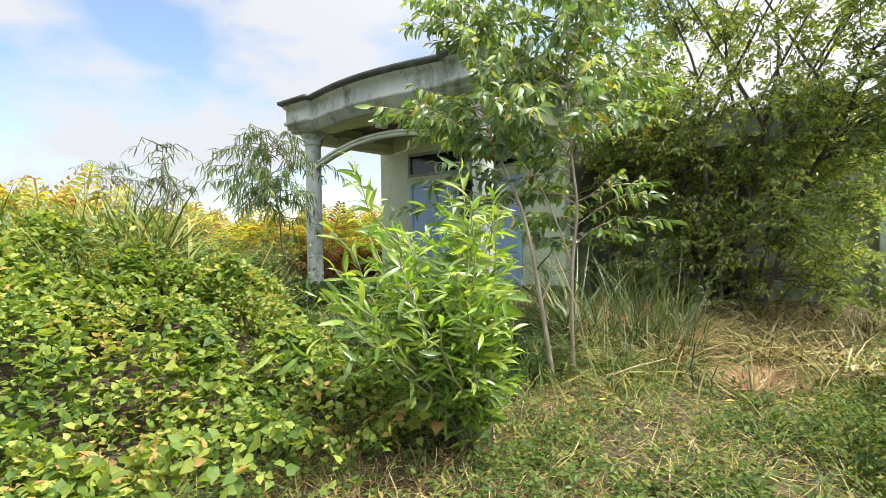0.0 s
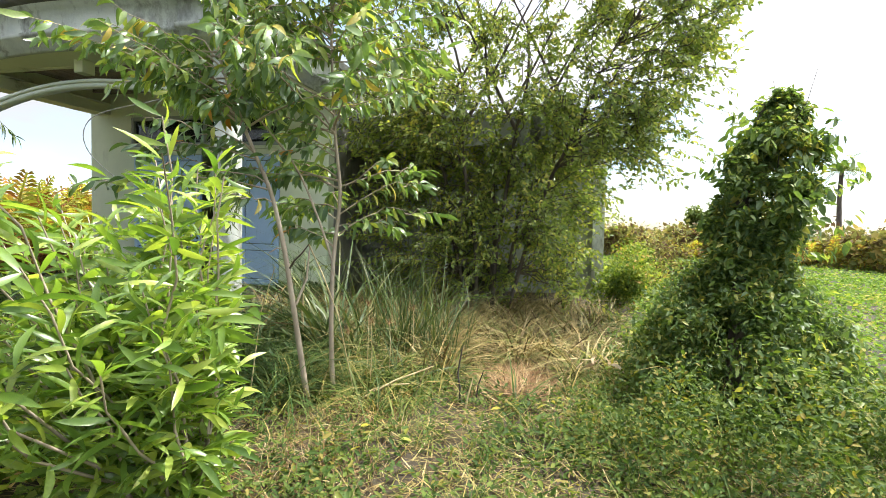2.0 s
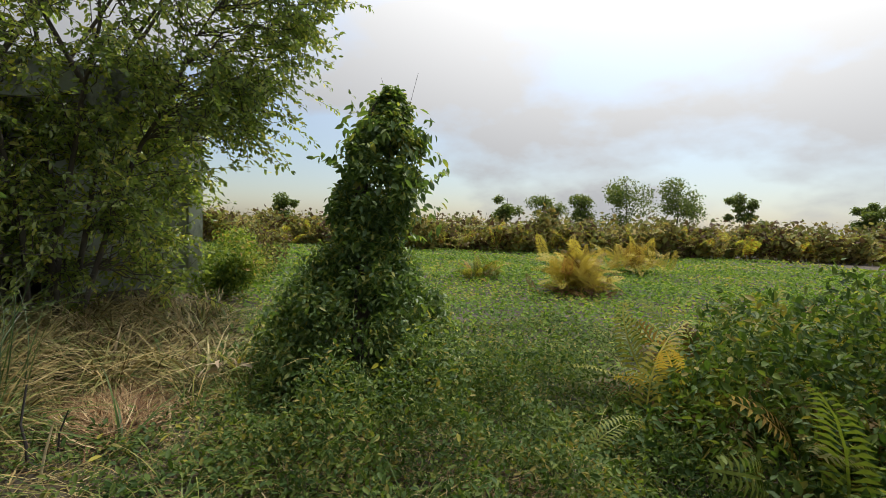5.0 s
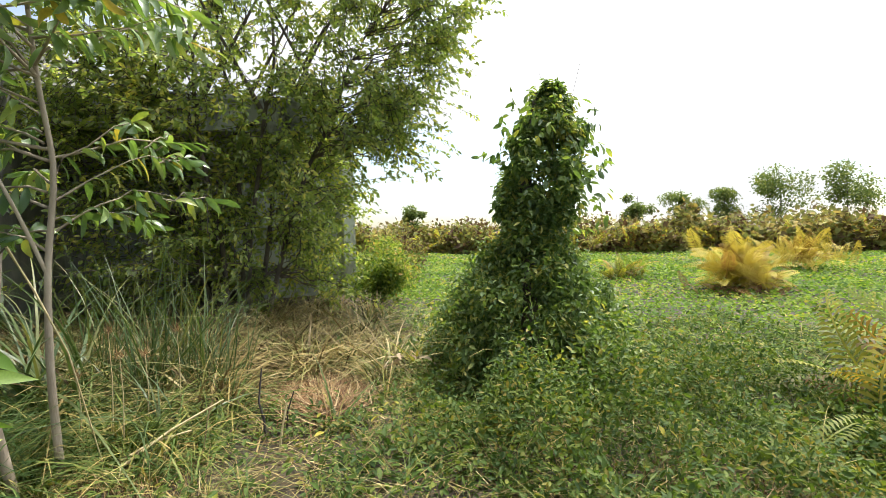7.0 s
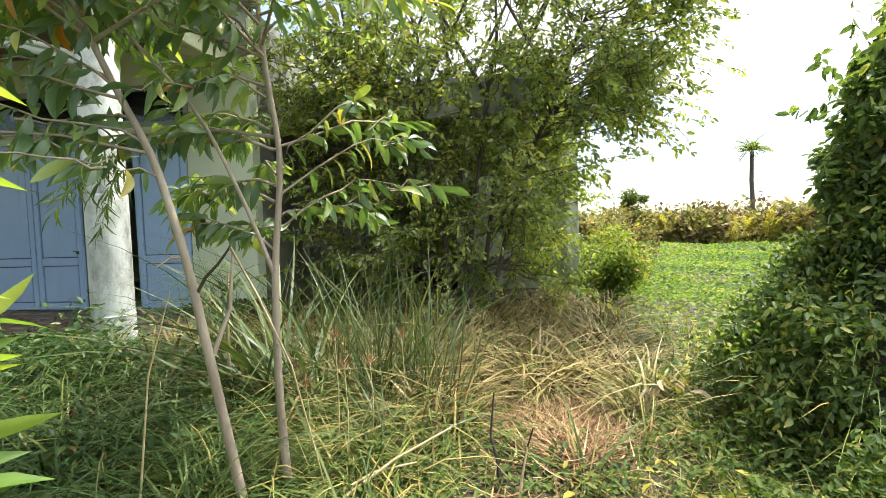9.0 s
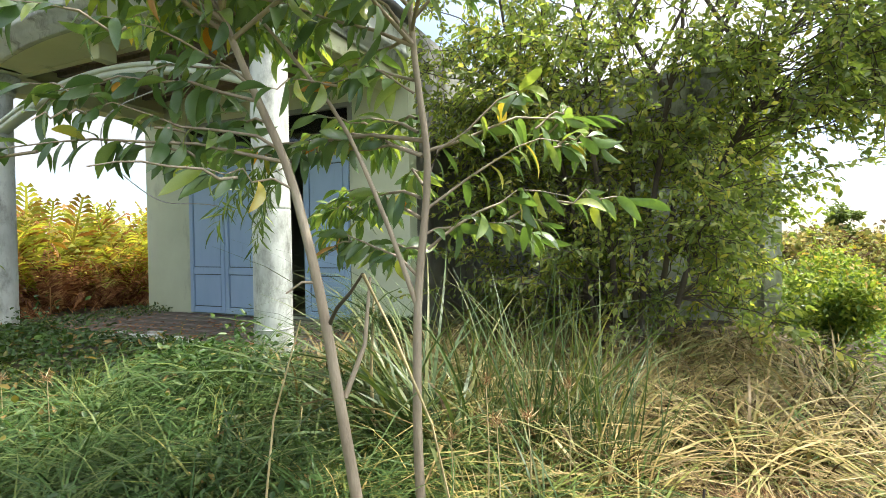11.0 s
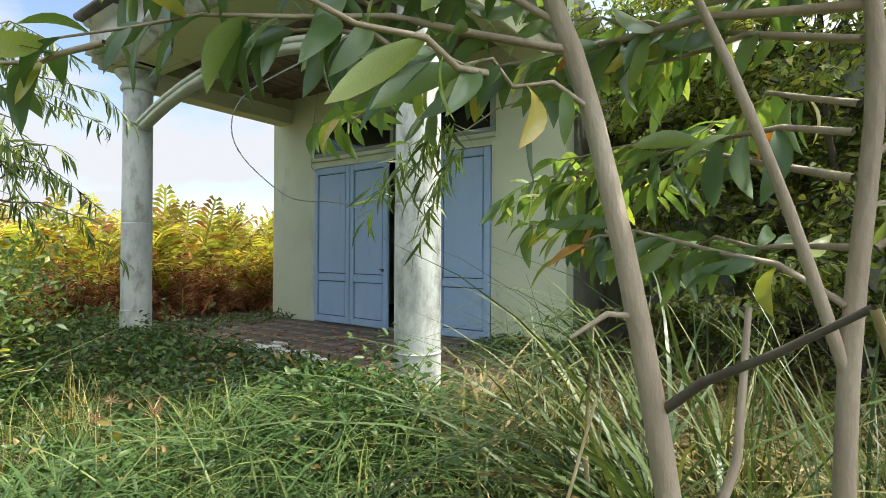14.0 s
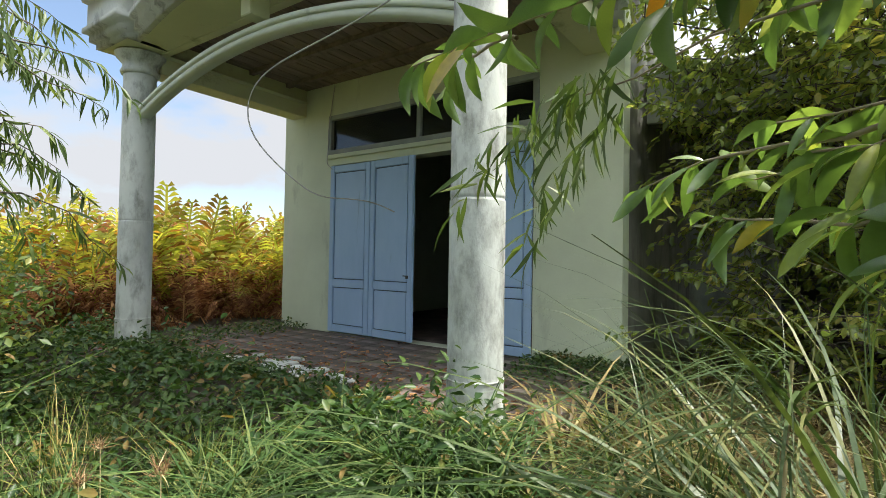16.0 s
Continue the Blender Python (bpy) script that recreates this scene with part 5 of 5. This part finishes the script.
stuff("low_vines", mesh_of("low_vines", *flat_leaves(OVATE, x[ok], y[ok], z[ok], rng.uniform(0.022, 0.05, int(ok.sum())), 0.6)), L["vine_low"], "low dark green vines creeping round the climber mound", "vines")

lump_bush("bush", (8.9, 3.3), 0.75, 1.15, 5200, (0.05, 0.10), L["vine"], "yellow-green shrub beside the wing's end pillar")
lump_bush("bush", (9.7, 6.2), 0.9, 1.2, 4200, (0.07, 0.13), L["scrub"], "tawny shrub at the lawn's edge")
lump_bush("bush", (8.4, 1.5), 0.6, 0.9, 3600, (0.05, 0.09), L["vine"], "low yellow-green shrub under the tree")

# scrub belt at the field's end
EDGE = [(-40, 30), (4, 26), (9.5, 21), (14.5, 19), (21, 13.5), (31, 6.5), (45, -3), (70, -18)]


def edge_y(a):
    return np.interp(a, [p[0] for p in EDGE], [p[1] for p in EDGE])


x = rng.uniform(4, 62, 46000)
back = rng.exponential(3.0, len(x))
y = edge_y(x) + back + 1.6 * waves(x, 0.3 * x, 2.0, 81)
top = np.clip(1.1 + 0.55 * waves(x, y, 1.6, 82) + 0.3 * waves(x, y, 0.6, 83) + 0.05 * back, 0.25, 2.4)
z = rng.uniform(0, 1, len(x)) ** 0.6 * top
stuff("scrub_belt", mesh_of("scrub_belt", *scatter(HEART, np.stack([x, y, z], 1), spin(rng.uniform(0, 6.283, len(x)), rng.normal(0.3, 0.6, len(x)), rng.normal(0, 0.7, len(x))), rng.uniform(0.14, 0.30, len(x)))), L["scrub"], "tawny and green scrub along the far side of the field", "scrub")
x = rng.uniform(4, 62, 1300)
y = edge_y(x) + rng.exponential(2.2, len(x))
stuff("far_ferns", mesh_of("far_ferns", *ferns(x, y, 0.9, 1.6)), L["fern"], "yellow ferns along the far scrub", "ferns")
x = rng.uniform(4, 90, 5000)
y = edge_y(x) + rng.uniform(4, 30, len(x))
stuff("reeds", mesh_of("reeds", *grass(x, y, terrain(x, y), rng.uniform(1.2, 2.3, len(x)), 0.15, ((0.02, 0.2), (0.02, 0.4)))), L["dry"], "tall pale reeds behind the scrub", "reeds")


def far_tree(at, h, label, narrow=1.0):
    lumps = [(at[0] + rng.normal(0, 0.13 * h * narrow), at[1] + rng.normal(0, 0.13 * h), h * rng.uniform(0.22, 0.93), h * rng.uniform(0.11, 0.2) * narrow) for _ in range(15)]
    st = [[(at[0], at[1], 0), (at[0] + 0.1, at[1], 0.5 * h), (at[0] + rng.normal(0, 0.2), at[1], 0.92 * h)]]
    return broad_tree((*at, 0.0), st, lumps, 3600, (0.16, 0.3), L["far"], M["bark_dark"], label, "trees on the skyline", 0.012 * h, DIAMOND)


for at, h, nw in [((35.0, 29.0), 4.1, 0.8), ((38.5, 27.5), 4.6, 0.9), ((41.0, 26.0), 4.8, 1.1), ((43.5, 23.0), 5.8, 1.1), ((47.0, 20.5), 5.8, 1.1), ((51.0, 17.0), 5.0, 0.6), ((58.0, 11.0), 4.2, 0.7), ((56.0, 8.5), 4.9, 0.6), ((44.0, 2.0), 3.0, 1.2), ((15.0, 27.0), 3.2, 0.8)]:
    far_tree(at, h, "small grey-green tree on the skyline", nw)

# palm on the skyline
palm = root("palm", (31.8, 47.5, 0.0), "tall wind-blown palm on the skyline", "palm")
PX, PY, PH = 31.8, 47.5, 7.4
part("trunk", mesh_of("trunk", *tube([(PX, PY, 0), (PX + 0.05, PY, 2.5), (PX - 0.05, PY, 4.5), (PX, PY, PH)], [0.26, 0.22, 0.2, 0.17], 9), True), M["bark_dark"], palm)
n = 28
part("fronds", mesh_of("fronds", *scatter(frond(16, 0.3, 0.03, 1.05), np.tile([PX, PY, PH - 0.1], (n, 1)), spin(np.linspace(0, 19, n), rng.normal(-0.35, 0.45, n), rng.normal(0, 0.2, n)), rng.uniform(1.2, 2.1, n))), L["far"], palm)

# narrow-leaved trees beside and beyond the porch
def willowy(at, h, label, count=2600, spread=0.9, size=(0.10, 0.17), group="narrow-leaved trees", lo=0.42):
    ob = root("tree", (*at, 0.0), label, "tree", group)
    tubes, a_, R_, s_ = [], [], [], []
    top = (at[0] + rng.normal(0, 0.2), at[1] + rng.normal(0, 0.2), h)
    T = bend((*at, 0), top, 0, 8, 0.05)
    tubes.append(tube(T, np.linspace(0.007 * h, 0.004, 8), 6))
    for _ in range(58):
        p = along(T, np.array([rng.uniform(lo, 1)]))[0]
        ang = rng.uniform(0, 6.283)
        e = p + np.array([math.cos(ang), math.sin(ang), rng.uniform(-0.55, 0.35)]) * spread * rng.uniform(0.4, 1)
        B = bend(p, e, -0.13 * spread, 6, 0.03)
        tubes.append(tube(B, np.linspace(0.008, 0.002, 6), 4))
        q = twig_leaves(B, 0.81 * spread * 58 / count, size, -1.0, 1.2, 0.2)
        a_.append(q[0]), R_.append(q[1]), s_.append(q[2])
    part("trunk", mesh_of("trunk", *joined(tubes), True), M["bark_dark"], ob)
    part("foliage", mesh_of("foliage", *scatter(NARROW, np.concatenate(a_), np.concatenate(R_), np.concatenate(s_))), L["willow"], ob)
    return ob


willowy((1.05, -3.92), 2.95, "young narrow-leaved tree with dark drooping leaves among weeds", 2600, 1.15, (0.12, 0.20), lo=0.55)
willowy((1.2, -5.7), 2.55, "slim narrow-leaved sapling rising from vines", 420, 0.5)
willowy((-5.5, -4.6), 3.0, "bushy narrow-leaved tree behind the vines", 1100, 1.0)


# dead sticks and straw on the path
def stick(name, P, r, mat, label, group=""):
    ob = part(name, mesh_of(name, *tube(P, np.linspace(r, r * 0.5, len(P)), 6), True), mat)
    return tagged(ob, label, "stick", group)


stick("burnt_stem", [(6.80, -3.62, -0.02), (6.79, -3.6, 0.12), (6.76, -3.55, 0.22), (6.78, -3.5, 0.42)], 0.010, M["burnt"], "thin blackened upright stem", "burnt stems")
stick("burnt_stem", [(6.92, -3.6, -0.02), (6.93, -3.58, 0.15), (6.97, -3.57, 0.27)], 0.007, M["burnt"], "thin blackened upright stem", "burnt stems")
for k in range(26):
    a = rng.uniform(0, 6.283)
    cx, cy, ln = 7.15 + rng.normal(0, 0.25), -2.7 + rng.normal(0, 0.22), rng.uniform(0.3, 0.75)
    zc = float(terrain(cx, cy)) + 0.03
    stick("dry_stalk", [(cx - ln * math.cos(a) / 2, cy - ln * math.sin(a) / 2, zc), (cx, cy, zc + 0.02), (cx + ln * math.cos(a) / 2, cy + ln * math.sin(a) / 2, zc + rng.uniform(0, 0.1))], 0.006, M["straw"], "pale dry stalk lying on the path", "dry stalks")

for line in ([(6.88, -3.86, 0.0), (6.90, -3.83, 0.14), (6.93, -3.80, 0.28)], [(6.05, -3.84, 0.06), (6.22, -3.76, 0.13), (6.40, -3.68, 0.14)], [(6.08, -3.88, 0.05), (6.30, -3.72, 0.17), (6.56, -3.55, 0.26)]):
    stick("dry_stalk", line, 0.009, M["straw"], "thick pale dry reed stalk lying on grass", "dry stalks")
stick("dead_branch", [(5.50, -3.99, 1.0), (5.60, -4.06, 1.10), (5.69, -4.11, 1.16), (5.78, -4.17, 1.23)], 0.009, M["bark_dark"], "broken dead branch bent over against the sapling", "dead branches")
stick("dead_branch", [(5.78, -4.17, 1.23), (5.84, -4.08, 1.02), (5.92, -3.97, 0.7), (6.02, -3.85, 0.02)], 0.006, M["straw"], "dry tan stalk bent down to the grass", "dead branches")
stick("dead_branch", [(5.575, -3.985, 0.76), (5.63, -3.93, 0.95), (5.645, -3.91, 1.2)], 0.011, M["bark_pale"], "pale dead side stem rising from the sapling", "dead branches")
stick("dead_branch", [(5.30, -4.15, 0.1), (5.36, -4.12, 0.7), (5.44, -4.06, 1.05)], 0.005, M["straw"], "thin reddish dry stalk leaning by the sapling", "dead branches")
stick("dead_branch", [(5.50, -4.03, 1.185), (5.46, -4.07, 1.19), (5.41, -4.1, 1.15)], 0.007, M["bark_pale"], "short dead snag on the sapling's trunk", "dead branches")


def cable(P, label):
    P = np.array(P, float)
    Q = along(P, np.linspace(0, 1, 40))
    for _ in range(6):
        Q[1:-1] = (Q[:-2] + 2 * Q[1:-1] + Q[2:]) / 4
    ob = part("cable", mesh_of("cable", *tube(Q, 0.006, 6), True), M["cable"])
    return tagged(ob, label, "cable", "loose cables")


cable([(3.5, -2.3, 3.02), (3.06, -2.3, 2.88), (2.59, -2.3, 2.79), (1.95, -2.3, 2.73), (1.59, -2.3, 2.63), (1.50, -2.3, 2.36), (1.64, -2.25, 2.12), (1.84, -2.1, 1.9), (1.89, -1.9, 1.76), (1.83, -1.6, 1.79), (1.85, -1.2, 1.82), (1.96, -1.0, 1.72)], "loose grey cable hanging in a wide loop under the arch")
cable([(0.05, -0.02, 3.56), (0.0, -0.02, 3.3), (-0.02, -0.055, 2.95), (-0.01, -0.06, 2.70), (-0.03, -0.065, 2.52), (0.06, -0.04, 2.44)], "thin dark cable running down the wall beside the transom")


def long_grass(at, n, lo, hi, label):
    ob = root("long_grass", (*at, float(terrain(*at))), label, "grass", "clumps of long grass")
    for _ in range(n):
        w = int(rng.integers(0, 2))
        me = single_leaf(f"long_blade_{w}", blade(0.013, (0.8, 1.1)[w], 6), L["lush_one"])
        px, py = at[0] + rng.normal(0, 0.06), at[1] + rng.normal(0, 0.06)
        put_part("blade", me, ob, (px, py, float(terrain(px, py))), spin(*[np.array([v]) for v in (rng.uniform(0, 6.283), rng.normal(-0.3, 0.25), rng.normal(0, 0.25))])[0], rng.uniform(lo, hi))


reeds_at = (5.30, -2.72)
reed = root("reed_clump", (*reeds_at, float(terrain(*reeds_at))), "tall clump of long arching grey-green blades by the house corner", "reeds")
for _ in range(120):
    w = int(rng.integers(0, 3))
    me = single_leaf(f"reed_blade_{w}", blade(0.0085, (0.5, 0.8, 1.1)[w], 7), L["lush_one"])
    px, py = reeds_at[0] + rng.normal(0, 0.12), reeds_at[1] + rng.normal(0, 0.10)
    yaw = rng.normal(3.4, 0.9) if rng.uniform() < 0.65 else rng.uniform(0, 6.283)
    put_part("blade", me, reed, (px, py, float(terrain(px, py))), spin(*[np.array([v]) for v in (yaw, rng.normal(-0.32, 0.2), rng.normal(0, 0.2))])[0], rng.uniform(1.1, 1.95))
fan_at = (5.05, -2.92)
fan = root("fan_sedge", (*fan_at, float(terrain(*fan_at))), "dark fan of thin arching blades before the house wall", "sedge")
part("stalk", mesh_of("stalk", *tube([(*fan_at, float(terrain(*fan_at))), (fan_at[0] - 0.03, fan_at[1], 0.5), (*fan_at, 1.02)], [0.012, 0.010, 0.006], 6), True), M["straw"], fan)
for _ in range(70):
    w = int(rng.integers(0, 2))
    me = single_leaf(f"fan_blade_{w}", blade(0.009, (0.5, 0.8)[w], 6), L["lush_one"])
    put_part("blade", me, fan, (fan_at[0] + rng.normal(0, 0.02), fan_at[1] + rng.normal(0, 0.02), rng.uniform(0.75, 1.05)), spin(*[np.array([v]) for v in (rng.normal(3.7, 0.75), rng.normal(-0.95, 0.3), rng.normal(0, 0.2))])[0], rng.uniform(0.45, 0.85))
long_grass((4.75, -3.55), 40, 0.5, 0.8, "clump of arching green blades near the column")
long_grass((6.15, -3.35), 45, 0.4, 0.75, "clump of arching half-dry blades by the path")

# yellow seedling with dead leaves at the path's edge
seedling = root("palm_seedling", (8.0, -2.5, 0.0), "small yellow palm-like seedling with pale dead leaves", "seedling")
for k in range(9):
    R1 = spin(np.array([k * 0.7 + rng.normal(0, 0.2)]), np.array([rng.uniform(0.7, 1.3)]), np.array([rng.normal(0, 0.3)]))[0]
    put_part("leaf", single_leaf("seedling_leaf", lance(0.07, 0.03, 0.25, 6), L["yellow_one"]), seedling, (8.0 + rng.normal(0, 0.03), -2.5 + rng.normal(0, 0.03), 0.03), R1, rng.uniform(0.28, 0.5))
for k in range(12):
    R1 = spin(np.array([rng.uniform(0, 6.283)]), np.array([rng.uniform(-0.3, 0.6)]), np.array([rng.normal(0, 0.6)]))[0]
    put_part("dead_leaf", single_leaf("seedling_dead_leaf", lance(0.09, 0.15, 0.5, 6), L["pale_one"]), seedling, (7.88 + rng.normal(0, 0.1), -2.72 + rng.normal(0, 0.1), rng.uniform(0.05, 0.25)), R1, rng.uniform(0.10, 0.2))

# yellow leaves fallen on the path
for _ in range(34):
    fx, fy = rng.uniform(6.3, 9.0), rng.uniform(-4.7, -3.0)
    ob = new("fallen_leaf", single_leaf("fallen_leaf", OVATE, L["yellow_one"]))
    R1 = spin(np.array([rng.uniform(0, 6.283)]), np.array([rng.normal(0, 0.3)]), np.array([rng.normal(0, 0.3)]))[0] * rng.uniform(0.05, 0.09)
    ob.matrix_basis = Matrix([list(R1[r]) + [(fx, fy, float(terrain(fx, fy)) + rng.uniform(0.02, 0.12))[r]] for r in range(3)] + [[0, 0, 0, 1]])
    tagged(ob, "yellow fallen leaf caught in the low weeds", "leaf", "fallen leaves")

# broken pieces of pale screed on the porch
for _ in range(26):
    wx, wy, a0 = rng.uniform(0.05, 0.16), rng.uniform(0.03, 0.09), rng.uniform(0, 6.283)
    cx, cy, th = 1.35 + rng.normal(0, 0.42), -1.78 + rng.normal(0, 0.2), rng.uniform(0.012, 0.03)
    bm = bmesh.new()
    ring = [bm.verts.new((cx + wx * math.cos(a0 + k * 1.047) * rng.uniform(0.7, 1), cy + wy * math.sin(a0 + k * 1.047) * rng.uniform(0.7, 1), FLOOR + 0.003)) for k in range(6)]
    top = [bm.verts.new((v.co.x * 0.97 + cx * 0.03, v.co.y * 0.97 + cy * 0.03, FLOOR + 0.003 + th)) for v in ring]
    bm.faces.new(top)
    for k in range(6):
        bm.faces.new((ring[k], ring[(k + 1) % 6], top[(k + 1) % 6], top[k]))
    tagged(part("rubble", bm, M["column"]), "pale broken screed piece on the porch floor", "rubble", "rubble on the porch")

# fluffy sedge flower heads
for hx, hy, hz in [(5.92, -3.40, 0.70), (6.02, -3.56, 0.58), (5.78, -3.48, 0.46), (6.08, -3.28, 0.52), (6.22, -3.05, 0.62), (3.3, -3.75, 0.55), (3.05, -3.9, 0.5), (2.7, -3.7, 0.48)]:
    flower = root("flowering_sedge", (hx, hy, float(terrain(hx, hy))), "dry tan sedge flower head on a thin stalk", "sedge", "sedge flower heads")
    part("stalk", mesh_of("stalk", *tube([(hx, hy, float(terrain(hx, hy))), (hx + 0.01, hy, hz * 0.6), (hx, hy, hz)], [0.004, 0.003, 0.002], 5), True), M["straw"], flower)
    n = 60
    part("flower_head", mesh_of("flower_head", *scatter(blade(0.03, 0.3, 2), np.tile([hx, hy, hz], (n, 1)) + rng.normal(0, 0.012, (n, 3)), spin(rng.uniform(0, 6.283, n), rng.normal(0.2, 0.7, n), rng.normal(0, 0.7, n)), rng.uniform(0.03, 0.075, n))), L["rust"], flower)

# porch floor tiles
tile_me = None
for ix in range(16):
    for iy in range(8):
        bm = boxes(((-0.147, -0.147, -0.012), (0.147, 0.147, 0.0)), bevel=0.003) if tile_me is None else None
        if bm:
            tile_me = bpy.data.meshes.new("tile")
            bm.to_mesh(tile_me)
            bm.free()
            tile_me.materials.append(M["tile"])
        ob = new("tile", tile_me)
        ob.parent = porch
        ob.matrix_parent_inverse = Matrix.Translation(-porch.location)
        ob.location = (-0.82 + ix * 0.30, -2.25 + iy * 0.30, FLOOR + rng.uniform(-0.002, 0.002))
